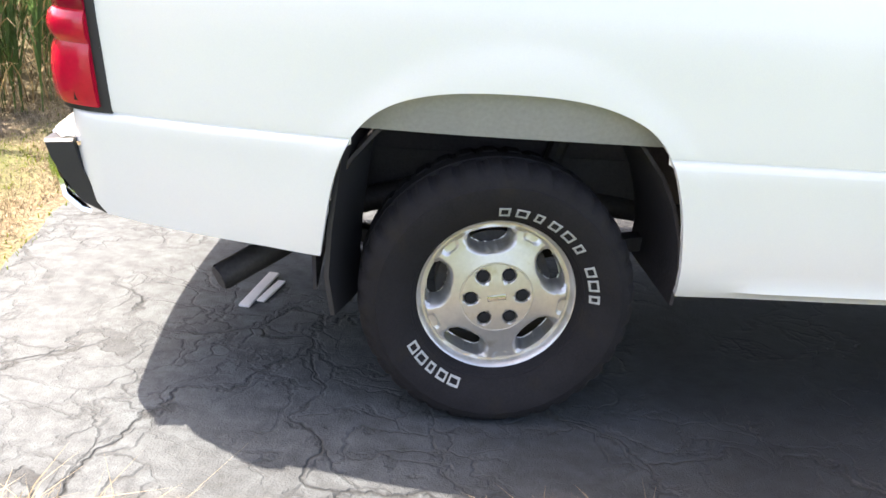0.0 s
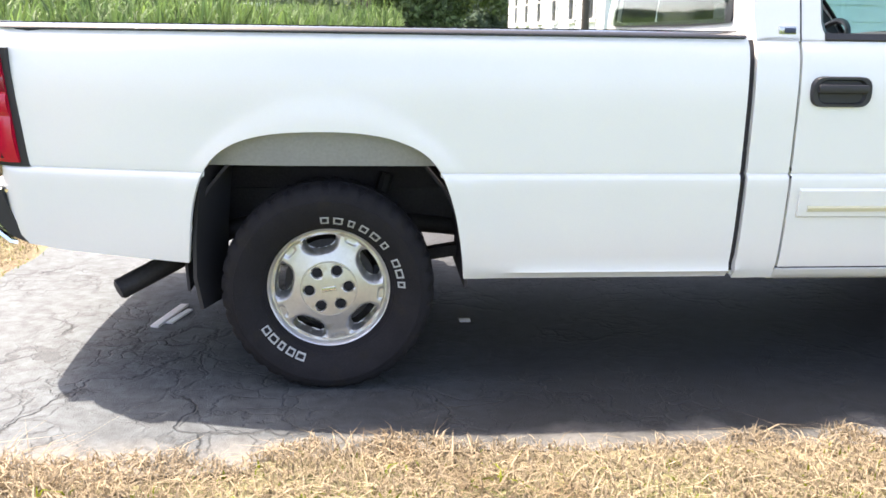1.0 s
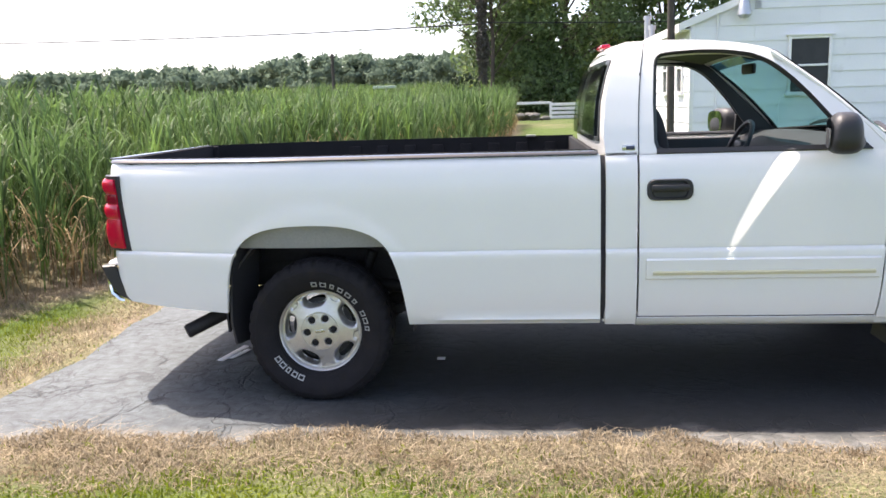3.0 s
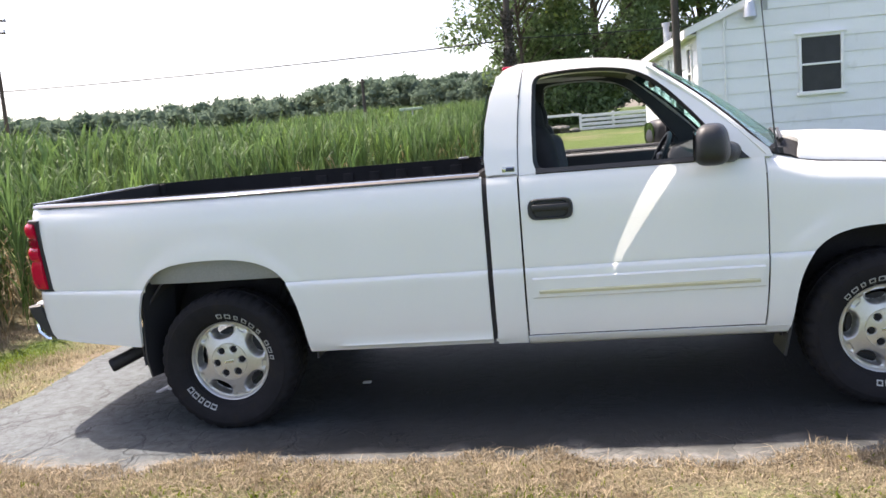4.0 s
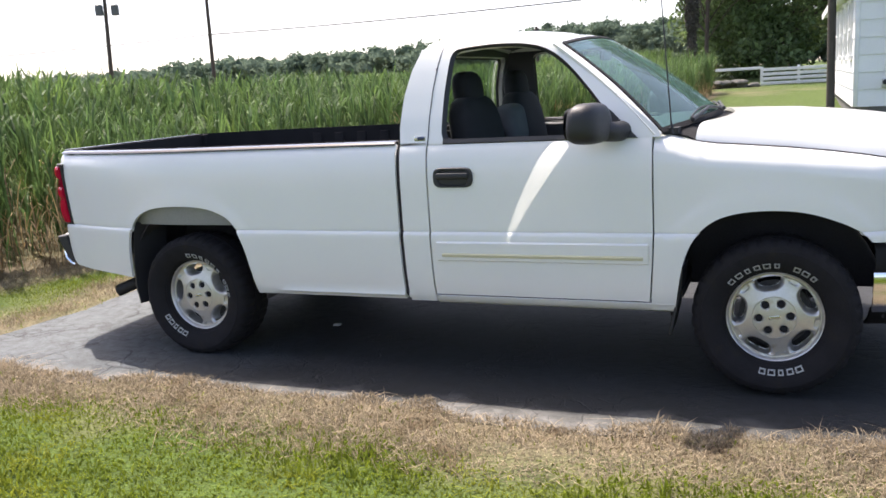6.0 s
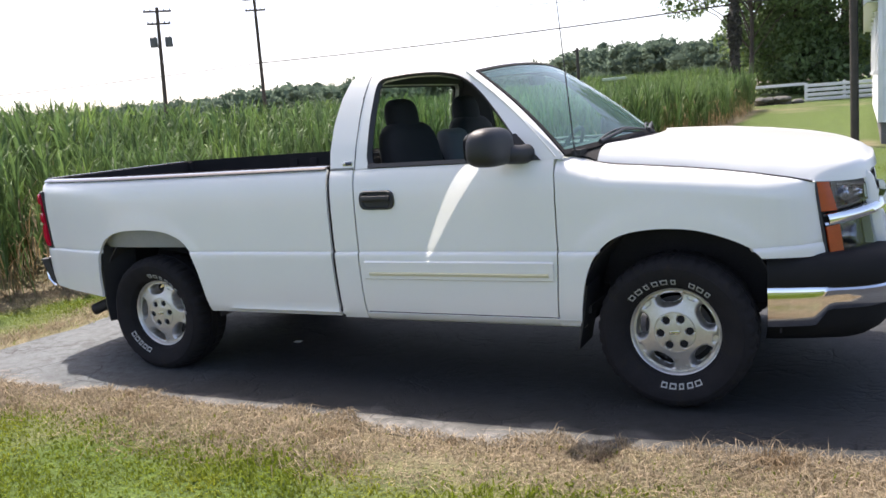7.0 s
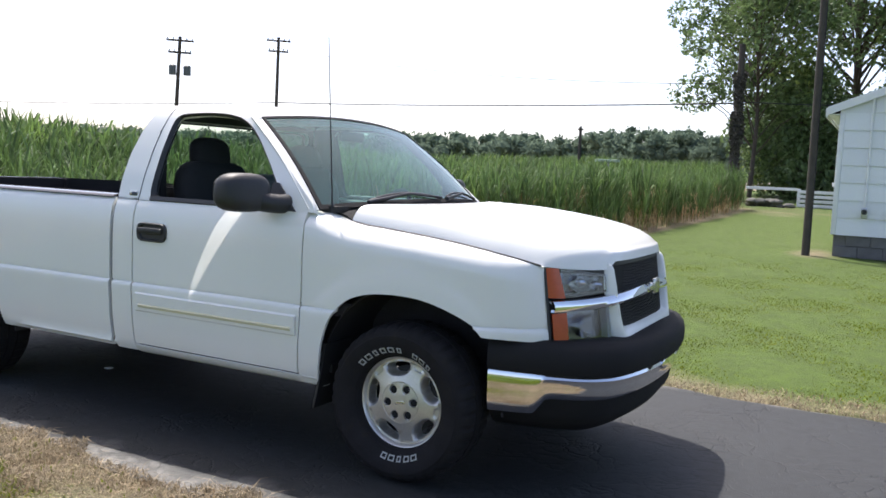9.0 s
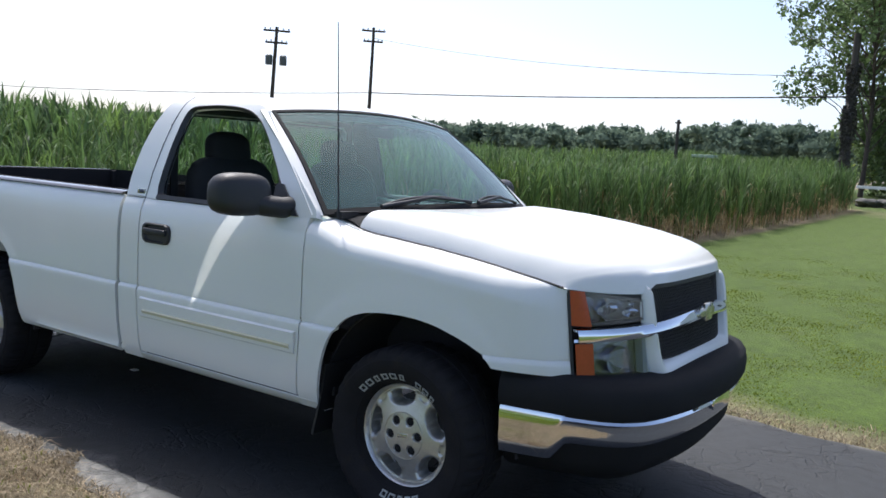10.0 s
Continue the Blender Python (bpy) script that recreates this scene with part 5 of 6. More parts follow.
gx = np.unique(np.concatenate([[-900, -400, -200, -100, -60, -40, -28, -20, -15, -12], np.arange(-10, 8.01, 0.12), [8.5, 9, 10, 11, 12, 14, 17, 21, 27, 35, 60, 110, 250, 500, 900]]))
gy = np.unique(np.concatenate([[-900, -400, -200, -100, -50, -30, -20, -14, -10, -8], np.arange(-7, 3.0, 0.12), np.arange(3, 14, 0.4), np.arange(14, 40, 1.0), [45, 52, 60, 75, 100, 150, 220, 300, 450, 700, 1100]]))
X, Y = np.meshgrid(gx, gy, indexing="ij")
d = from_drive(X, Y)
Z = ground_z(X, Y) + np.where(d > 0.02, 0.006 + 0.012 * np.sin(X * 3.1) * np.sin(Y * 2.7) * (d > 0.3), -0.05)
Z = np.where(Y > 40, np.minimum(Z, 1.2), Z)
idx = np.arange(X.size).reshape(X.shape)
faces = np.stack([idx[:-1, :-1], idx[1:, :-1], idx[1:, 1:], idx[:-1, 1:]], -1).reshape(-1, 4)
ground = np_mesh("ground", np.stack([X, Y, Z], -1).reshape(-1, 3), faces, soil_material(), "mown lawn with straw-coloured dead grass along the drive", "ground", "structure", True)
ground.data.attributes.new("straw", "FLOAT", "POINT").data.foreach_set("value", straw_amount(X, Y).ravel().astype(np.float32))

ax = np.concatenate([np.arange(-1.76, 8.0, 0.06), [8.5, 9.5, 12, 16, 20, 26]])
bm = bmesh.new()
rows = []
for x in ax:
    y0, y1 = DRIVE_Y0 + float(wave(x, 0.4)) - 0.03, DRIVE_Y1 + float(wave(x, 2.0)) + 0.03
    row = []
    for k in range(41):
        y = lerp(y0, y1, k / 40)
        xx = x + (float(wave(y, 1.1)) * 0.8 - 0.03 if x < -1.7 else 0)
        row.append(bm.verts.new((xx, y, 0.004 * math.sin(x * 2.3) * math.sin(y * 2.9) - (0.012 if k in (0, 40) else 0))))
    rows.append(row)
for a, b in zip(rows, rows[1:]):
    for j in range(40):
        bm.faces.new((a[j], b[j], b[j + 1], a[j + 1]))
drive = part("drive", thicken(bm, 0.06), asphalt_material())
tagged(drive, "grey cracked asphalt drive, darker and smoother towards the front", "drive", "", "structure")


def blades(n, area, height, width, keep, seed, lean=0.5, z_off=0.0):
    """Grass blades as bent slivers with one kink, scattered where keep(x, y) allows."""
    r = np.random.default_rng(seed)
    x, y = r.uniform(area[0], area[1], n), r.uniform(area[2], area[3], n)
    p = keep(x, y)
    sel = r.random(n) < p
    x, y = x[sel], y[sel]
    m = len(x)
    clump = 0.65 + 0.7 * (0.5 + 0.5 * np.sin(x * 5.1 + 1.3 * np.sin(y * 4.0))) * (0.5 + 0.5 * np.sin(y * 6.3 + x * 1.1))
    h = height * r.uniform(0.45, 1.25, m) * clump
    a = r.uniform(0, math.tau, m)
    l = np.abs(r.normal(0, lean, m)) * h
    f = r.uniform(0, math.tau, m)
    w = width * r.uniform(0.6, 1.4, m)
    base = np.stack([x, y, ground_z(x, y) + z_off], -1)
    side = np.stack([np.cos(f), np.sin(f), np.zeros(m)], -1) * w[:, None] * 0.5
    way = np.stack([np.cos(a), np.sin(a), np.zeros(m)], -1)
    mid = base + way * (l * 0.35)[:, None] + np.array([0, 0, 1.0]) * (h * 0.6)[:, None]
    tip = base + way * l[:, None] + np.array([0, 0, 1.0]) * (h * np.clip(1.1 - l / np.maximum(h, 1e-3) * 0.4, 0.3, 1))[:, None]
    v = np.stack([base - side, base + side, mid + side * 0.7, mid - side * 0.7, tip], 1).reshape(-1, 3)
    i = np.arange(m)[:, None] * 5
    tris = np.concatenate([i + [0, 1, 2], i + [0, 2, 3], i + [3, 2, 4]], 0)
    return v, tris


def patchy(x, y):
    return 0.5 + 0.5 * np.sin(x * 1.9 + 2.0 * np.sin(y * 1.3)) * np.sin(y * 2.3 + 1.5 * np.sin(x * 0.9))


def is_straw(x, y):
    return np.clip((straw_amount(x, y) + 0.35 * (patchy(x, y) - 0.5) - 0.35) * 3.0, 0, 1)


def lawn(x, y):
    return (from_drive(x, y) > 0.0) * (np.asarray(x) > corn_edge(y) - 0.3)


def grass_object(name, sets, mat, label, category):
    vs, fs, off = [], [], 0
    for v, f in sets:
        vs.append(v), fs.append(f + off)
        off += len(v)
    return np_mesh(name, np.concatenate(vs), np.concatenate(fs), mat, label, category)


NEAR = (-4.2, 7.2, -4.9, -1.25)


def fade(x, y):
    """Blades thin out away from the drive."""
    return np.clip((np.asarray(x) + 4.2) / 1.4, 0, 1) * np.clip((7.2 - np.asarray(x)) / 1.6, 0, 1) * np.clip((np.asarray(y) + 4.9) / 0.8, 0, 1)

grass_object("dead_grass", [
    blades(360000, NEAR, 0.050, 0.0055, lambda x, y: (from_drive(x, y) > -0.03 + 0.05 * np.sin(x * 9 + 3 * np.sin(x * 4))) * is_straw(x, y), 11, 2.2),
    blades(60000, (-4.6, -1.55, -3.4, 3.6), 0.05, 0.006, lambda x, y: (from_drive(x, y) > -0.03) * is_straw(x, y) * lawn(x + 0.1, y), 12, 1.6),
    blades(18000, (3.0, 9.0, 1.8, 3.2), 0.05, 0.007, lambda x, y: (from_drive(x, y) > -0.03) * is_straw(x, y), 13, 1.6),
], STRAW, "dry straw-coloured grass along the edges of the drive", "dead grass")
grass_object("lawn_grass", [
    blades(160000, NEAR, 0.045, 0.0085, lambda x, y: fade(x, y) * (from_drive(x, y) > 0.05) * (1 - 0.93 * is_straw(x, y)), 21, 1.4),
    blades(60000, (-4.6, -1.55, -3.4, 3.6), 0.035, 0.006, lambda x, y: lawn(x, y) * (1 - 0.9 * is_straw(x, y)), 22, 1.4),
    blades(125000, (0.5, 12.0, 2.0, 11.5), 0.021, 0.009, lambda x, y: np.clip((11.5 - y) / 5.0, 0, 1) * lawn(x, y) * (1 - 0.8 * is_straw(x, y)), 23, 1.7),
], GRASS, "short green lawn grass", "grass")

# litter on the drive
chip = thing("wood_chip", "pale splinter of wood lying on the asphalt", "wood chip")
bm = box(-0.02, 0.02, -0.16, 0.16, 0.003, 0.014, 0.003)
o = part("splinter", bm, FENCEW, chip)
o.matrix_local = pose(-0.765, -0.08, 0, 0, 0, -12)
o = part("splinter", box(-0.016, 0.016, -0.10, 0.10, 0.003, 0.011, 0.003), FENCEW, chip)
o.matrix_local = pose(-0.72, -0.09, 0, 0, 0, -16)
tagged(part("paper_scrap", box(0.55, 0.60, -0.22, -0.18, 0.003, 0.01, 0.002), FENCEW), "small white scrap on the asphalt", "litter")


# ---- corn ----
def ribbon(base, way, length, rise, droop, width, segs, r):
    """A long leaf: rises, bends over and tapers."""
    way = np.array([math.cos(way), math.sin(way), 0.0])
    side = np.array([-way[1], way[0], 0.0])
    pts, ang, p = [], rise, np.array(base, float)
    for i in range(segs + 1):
        t = i / segs
        w = width * (0.55 + 0.9 * t) if t < 0.35 else width * (1.0 - ((t - 0.35) / 0.65) ** 1.6 * 0.96)
        pts.append((p - side * w / 2, p + side * w / 2))
        p = p + (way * math.cos(ang) + np.array([0, 0, math.sin(ang)])) * length / segs
        ang -= droop / segs * (0.5 + 1.2 * t)
    v = np.array(pts).reshape(-1, 3)
    f = np.array([[2 * i, 2 * i + 1, 2 * i + 3, 2 * i + 2] for i in range(segs)])
    return v, f


def merge(pieces):
    vs, fs, off = [], [], 0
    for v, f in pieces:
        vs.append(v), fs.append(f + off)
        off += len(v)
    return np.concatenate(vs), np.concatenate(fs)


def corn_plant(seed, from_h=0.12, leaves=13, segs=5, wide=1.0):
    r = random.Random(seed)
    out = []
    a = r.uniform(0, 6.3)
    for i in range(leaves):
        h = lerp(from_h, 0.86, (i + r.random() * 0.6) / leaves)
        a += math.pi + r.uniform(-0.6, 0.6)
        out.append(ribbon((0, 0, h * 1.0), a, r.uniform(0.42, 0.70), r.uniform(1.15, 1.48), r.uniform(0.4, 2.3 + 0.5 * wide), r.uniform(0.018, 0.036) * wide, segs, r))
    for i in range(4 if segs > 3 else 2):
        out.append(ribbon((0, 0, 0.84), r.uniform(0, 6.3), r.uniform(0.16, 0.26), r.uniform(1.2, 1.5), r.uniform(0, 0.8), 0.012, 2, r))
    out.append(ribbon((0, 0, 0), r.uniform(0, 6.3), 1.0, 1.55, 0.02, 0.024, 2, r))
    return merge(out)


def dry_leaves(seed):
    r = random.Random(seed)
    out = []
    for i in range(7):
        out.append(ribbon((r.uniform(-0.1, 0.1), r.uniform(-0.1, 0.1), r.uniform(0.0, 0.5)), r.uniform(0, 6.3), r.uniform(0.35, 0.75), r.uniform(0.8, 1.5), r.uniform(0.8, 3.6), r.uniform(0.012, 0.026), 4, r))
    return merge(out)


def scatter(templates, places, seed):
    r = np.random.default_rng(seed)
    kind = r.integers(0, len(templates), len(places))
    vs, fs, off = [], [], 0
    for k, (tv, tf) in enumerate(templates):
        sel = places[kind == k]
        n = len(sel)
        if not n:
            continue
        a = r.uniform(0, math.tau, n)
        c, s = np.cos(a), np.sin(a)
        hs = sel[:, 3] * r.uniform(0.88, 1.10, n)
        ws = np.clip(hs, 0.8, 1.9) * r.uniform(0.55, 0.8, n)
        lean = r.normal(0, 0.06, (n, 2))
        x = (tv[None, :, 0] * c[:, None] - tv[None, :, 1] * s[:, None]) * ws[:, None] + lean[:, :1] * tv[None, :, 2] * hs[:, None]
        y = (tv[None, :, 0] * s[:, None] + tv[None, :, 1] * c[:, None]) * ws[:, None] + lean[:, 1:] * tv[None, :, 2] * hs[:, None]
        z = tv[None, :, 2] * hs[:, None]
        v = np.stack([x, y, z], -1) + sel[:, None, :3]
        vs.append(v.reshape(-1, 3))
        fs.append((tf[None] + (np.arange(n) * len(tv))[:, None, None] + off).reshape(-1, 4))
        off += n * len(tv)
    return np.concatenate(vs), np.concatenate(fs)


def corn_height(x, y):
    back = (0.070 * np.clip(-x - 2.6, 0, 5) + 0.02 * np.clip(-x - 7.6, 0, 6)) * np.clip((14 - y) / 8, 0.25, 1)
    return 1.24 + 0.10 * np.sin(x * 0.8 + 1.0) * np.sin(y * 0.6) + back - 0.12 * np.clip((y - 6) / 6, 0, 1) - 0.08 * np.clip((y - 14) / 6, 0, 1)


def field(n, area, depth0, depth1, seed):
    """Plants whose distance behind the field's edge lies between the depths."""
    r = np.random.default_rng(seed)
    x, y = r.uniform(area[0], area[1], n), r.uniform(area[2], area[3], n)
    dep = corn_edge(y) - x
    front = np.where(y > 25.6, 9.0, dep)
    sel = (front > depth0) & (front <= depth1) & (dep > 0)
    x, y = x[sel], y[sel]
    return np.stack([x, y, ground_z(x, y), corn_height(x, y)], -1)


plants = [corn_plant(s) for s in range(8)]
tops = [corn_plant(50 + s, 0.50, 8, 3, 1.7) for s in range(5)]
sets = [scatter(plants, field(8200, (-9, 1.2, -4, 26), 0.05, 2.6, 1), 31),
        scatter(tops, field(10000, (-16, 1.2, -6, 26), 2.6, 12.0, 2), 32),
        scatter(tops, field(6000, (-60, -4, -6, 62), 10.0, 60.0, 3), 33),
        scatter(tops, field(3000, (-9, -2.2, 25.6, 40), -1, 20.0, 4), 34)]
v, f = merge(sets)
np_mesh("corn_field", v, f, CORN, "tall dense green corn standing in a field behind the truck", "corn")
dry = [dry_leaves(80 + s) for s in range(6)]
edge = field(13000, (-9, 1.4, -4, 26), -0.14, 0.9, 5)
edge[:, 3] = rng.uniform(0.5, 1.25, len(edge)) * np.where(edge[:, 1] > 5, 0.7, 1.0)
tips = field(1500, (-12, 1.2, -2, 30), 0.0, 7.0, 6)
tips[:, 2] += tips[:, 3] * 0.45
tips[:, 3] *= 0.55
v, f = merge([scatter(dry, edge, 35), scatter(dry, tips, 36)])
np_mesh("dry_corn_leaves", v, f, CORNDRY, "brown withered leaves along the foot of the corn", "dry leaves")


# ---- house ----
HX, HY, HZ = 4.45, 12.10, 0.31
house = thing("house", "white house with lapped siding, low gable roof and grey block foundation", "house")
EAVE_Z, SLOPE, HW, HLEN = 2.94, 0.40, 7.6, 11.4
RIDGE_X = HX + HW / 2
gable_z = lambda x: EAVE_Z + SLOPE * min(x - HX, HX + HW - x)


def window_unit(x0, x1, z0, z1, plane, at):
    """A sash window with frame, sill and two dark panes, on the front (plane 'y') or the side (plane 'x')."""
    w = part("window", bmesh.new(), HTRIM, house, "white double-hung window with dark panes")
    def slab(name, a0, a1, b0, b1, d0, d1, mat, bev=0.004):
        bm = box(a0, a1, at - d1, at - d0, b0, b1, bev) if plane == "y" else box(at - d1, at - d0, a0, a1, b0, b1, bev)
        return part(name, bm, mat, w)
    t = 0.055
    for nm, a in (("window_frame", (x0 - t, x0, z0 - t, z1 + t)), ("window_frame", (x1, x1 + t, z0 - t, z1 + t)), ("window_frame", (x0, x1, z1, z1 + t)), ("sill", (x0 - t - 0.03, x1 + t + 0.03, z0 - t - 0.02, z0)), ("meeting_rail", (x0, x1, (z0 + z1) / 2 - 0.02, (z0 + z1) / 2 + 0.02))):
        slab(nm, *a, 0.0, 0.05 if nm != "sill" else 0.08, HTRIM)
    slab("head_cap", x0 - t - 0.05, x1 + t + 0.05, z1 + t, z1 + t + 0.03, 0.0, 0.08, HTRIM)
    for a, b in ((z0, (z0 + z1) / 2 - 0.02), ((z0 + z1) / 2 + 0.02, z1)):
        slab("pane", x0, x1, a, b, 0.005, 0.02, DARKGLASS, 0)
    return w


# gable and side walls behind the boards
bm = bmesh.new()
prof = [(HX, HZ + 0.40), (HX + HW, HZ + 0.40), (HX + HW, EAVE_Z), (RIDGE_X, EAVE_Z + SLOPE * HW / 2), (HX, EAVE_Z)]
f0, f1 = [bm.verts.new((x, HY, z)) for x, z in prof], [bm.verts.new((x, HY + HLEN, z)) for x, z in prof]
bm.faces.new(f0), bm.faces.new(f1[::-1])
for i in range(5):
    bm.faces.new((f0[i], f1[i], f1[(i + 1) % 5], f0[(i + 1) % 5]))
wall = part("wall", bm, SIDING, house)
bm = bmesh.new()
for side in (-1, 1):
    x_e = RIDGE_X + side * (HW / 2 + 0.22)
    zr, ze = EAVE_Z + SLOPE * HW / 2 + 0.06, EAVE_Z - SLOPE * 0.22 + 0.06
    rb = bmesh.new()
    for y in (HY - 0.06, HY + HLEN + 0.2):
        for xx, zz in ((RIDGE_X, zr), (x_e, ze), (x_e, ze - 0.05), (RIDGE_X, zr - 0.05)):
            rb.verts.new((xx, y, zz))
    rb.verts.ensure_lookup_table()
    for q in ((0, 1, 2, 3), (7, 6, 5, 4), (0, 4, 5, 1), (1, 5, 6, 2), (2, 6, 7, 3)):
        rb.faces.new([rb.verts[i] for i in q])
    bmesh.ops.recalc_face_normals(rb, faces=rb.faces[:])
    ro = part("roof", rb, SHINGLE, house, "grey shingle roof")
    part("fascia", box(*sorted((x_e, x_e + side * 0.03)), HY - 0.06, HY + HLEN + 0.2, ze - 0.16, ze), HTRIM, ro)
    part("soffit", box(*sorted((x_e, RIDGE_X + side * HW / 2)), HY - 0.03, HY + HLEN, ze - 0.12, ze - 0.10), HTRIM, ro)
    rb = bmesh.new()
    for y in (HY - 0.085, HY - 0.062):
        for xx, zz in ((RIDGE_X, zr + 0.012), (x_e, ze + 0.012), (x_e, ze - 0.13), (RIDGE_X, zr - 0.13)):
            rb.verts.new((xx, y, zz))
    rb.verts.ensure_lookup_table()
    for q in ((0, 1, 2, 3), (7, 6, 5, 4), (0, 4, 5, 1), (1, 5, 6, 2), (2, 6, 7, 3), (3, 7, 4, 0)):
        rb.faces.new([rb.verts[i] for i in q])
    bmesh.ops.recalc_face_normals(rb, faces=rb.faces[:])
    part("rake_board", rb, HTRIM, ro)
part("corner_board", box(HX - 0.02, HX + 0.06, HY - 0.03, HY + 0.04, HZ + 0.40, EAVE_Z - 0.02, 0.005), HTRIM, wall)
window_unit(6.33, 7.03, 1.55, 2.55, "y", HY - 0.012)
for y in (12.75, 14.45, 16.2, 18.05, 19.85, 21.6):
    window_unit(y, y + 0.48, 1.62, 2.58, "x", HX - 0.012)
for (x, y, z0, z1, r) in ((4.55, 17.6, 2.95, 3.23, 0.07), (4.75, 19.75, 3.0, 3.66, 0.08)):
    st = part("vent_stack", tube([(x, y, z0), (x, y, z1)], r, 14), GALV, house, "galvanised roof vent pipe")
    part("stack_cap", tube([(x, y, z1), (x, y, z1 + 0.10)], r * 1.35, 14), GALV, st)
vent = part("gable_lamp", tube([(5.40, HY - 0.02, 3.36), (5.40, HY - 0.12, 3.36), (5.40, HY - 0.17, 3.28), (5.40, HY - 0.17, 3.12), (5.40, HY - 0.17, 3.02), (5.40, HY - 0.17, 2.96)], [0.04, 0.05, 0.09, 0.115, 0.13, 0.07], 18), GALV, house, "grey flood lamp on the gable")
meter = part("electric_meter", box(4.89, 4.99, HY - 0.10, HY - 0.015, 1.02, 1.20, 0.02), GALV, house, "grey electric meter")
part("meter_dome", tube([(4.94, HY - 0.11, 1.13), (4.94, HY - 0.17, 1.13), (4.94, HY - 0.19, 1.13)], [0.048, 0.045, 0.03], 16), DARKGLASS, meter)
part("conduit", tube([(4.94, HY - 0.04, 1.22), (4.94, HY - 0.04, 3.08)], 0.018, 8), HTRIM, house, "white conduit pipe")
foundation = part("foundation", box(HX + 0.03, HX + HW - 0.03, HY + 0.05, HY + HLEN - 0.05, HZ - 0.2, HZ + 0.40), BLOCK, house, "grey block foundation")

# utility pole beside the house
pole = thing("utility_pole", "dark weathered wooden pole standing beside the house", "utility pole")
part("post", tube([(4.06, 12.0, 0.2), (4.05, 12.0, 2.0), (4.00, 12.02, 7.5)], [0.068, 0.064, 0.058], 14), POLEWOOD, pole)
part("ground_wire", tube([(4.128, 11.97, 0.3), (4.118, 11.97, 2.0), (4.06, 11.98, 7.4)], 0.008, 6), CABLE, pole)


# ---- fence ----
fence = thing("fence", "white board fence with a closed gate panel across the far lawn", "fence")
FZ = 0.80
for x in (2.38, 3.6, 4.85):
    part("post", box(x - 0.05, x + 0.05, 28.0, 28.1, FZ - 0.1, FZ + 0.66, 0.008), FENCEW, fence)
for k in range(4):
    part("board", box(2.38, 4.85, 27.96, 27.995, FZ + 0.02 + k * 0.16, FZ + 0.13 + k * 0.16, 0.006), FENCEW, fence)
part("rail", box(0.6, 2.33, 28.0, 28.05, FZ + 0.58, FZ + 0.68, 0.006), FENCEW, fence)
part("rail", box(4.85, 9.5, 28.0, 28.05, FZ + 0.54, FZ + 0.64, 0.006), FENCEW, fence)
r0 = random.Random(5)
for i in range(9):
    bm = bmesh.new()
    bmesh.ops.create_icosphere(bm, subdivisions=2, radius=1)
    for v in bm.verts:
        k = 1 + 0.25 * noise.noise(v.co * 1.7 + Vector((i * 3, 0, 0)))
        v.co = Vector((v.co.x * 0.22 * k, v.co.y * 0.2 * k, v.co.z * 0.11 * k))
    s = part("stone", bm, STONE)
    s.location = (0.9 + (i % 5) * 0.30 + r0.uniform(-0.05, 0.05), 27.4 + r0.uniform(-0.2, 0.2), FZ + 0.04 + 0.13 * (i // 5))
    tagged(s, "rough grey field stone in a low pile", "stone", "stone pile")

# distant utility poles and wires
def far_pole(x, y, z, lean=0.0, arms=2, cans=0):
    p = thing("far_utility_pole", "dark wooden utility pole with crossarms" + (" and transformers" if cans else ""), "utility pole", "roadside poles")
    part("post", tube([(x - lean, y, 0.3), (x, y, z)], [0.11, 0.075], 10), POLEWOOD, p)
    d = Vector((y + 4, -(x - 5), 0)).normalized()
    for i in range(arms):
        zz = z - 0.18 - 0.55 * i
        c = Vector((x, y, zz))
        arm = part("crossarm", tube([c - d * (0.62 - 0.1 * i), c + d * (0.62 - 0.1 * i)], 0.05, 6), POLEWOOD, p)
        for k in (-0.55, -0.3, 0.3, 0.55):
            part("insulator", tube([c + d * k * (1 - 0.15 * i), c + d * k * (1 - 0.15 * i) + Vector((0, 0, 0.13))], 0.035, 6), GALV, arm)
    for i in range(cans):
        c = Vector((x, y, z - 1.55)) + d * (-0.32 if i else 0.34)
        part("transformer", tube([c - Vector((0, 0, 0.22)), c + Vector((0, 0, 0.2)), c + Vector((0, 0, 0.26))], [0.17, 0.17, 0.1], 12), CANGREY, p)
    return p


far_pole(-24.6, 25.4, 7.2, 0.35, 2, 2), far_pole(-24.0, 31.8, 8.15, 0.1, 2, 0)
ivy = thing("ivy_pole", "dark ivy-covered utility pole beside the large tree", "utility pole")
part("post", tube([(-0.27, 30.4, 0.8), (-0.27, 30.4, 6.9)], [0.16, 0.12], 12), POLEWOOD, ivy)
small = thing("field_pole", "thin wooden pole standing in the field", "pole")
part("post", tube([(-6.35, 29.7, 0.6), (-6.35, 29.7, 3.62)], [0.075, 0.06], 10), POLEWOOD, small)
part("crosspiece", tube([(-6.47, 29.7, 3.5), (-6.23, 29.7, 3.5)], 0.035, 6), POLEWOOD, small)
tagged(part("pale_panel", box(-3.78, -3.02, 23.9, 24.3, 2.08, 2.17, 0.01), material("pale_green_panel", (0.42, 0.52, 0.38), 0.5)), "pale green flat panel low in the field", "panel")
part("panel_post", box(-3.4, -3.34, 24.1, 24.16, 0.6, 2.08), GALV, bpy.data.objects["pale_panel"])


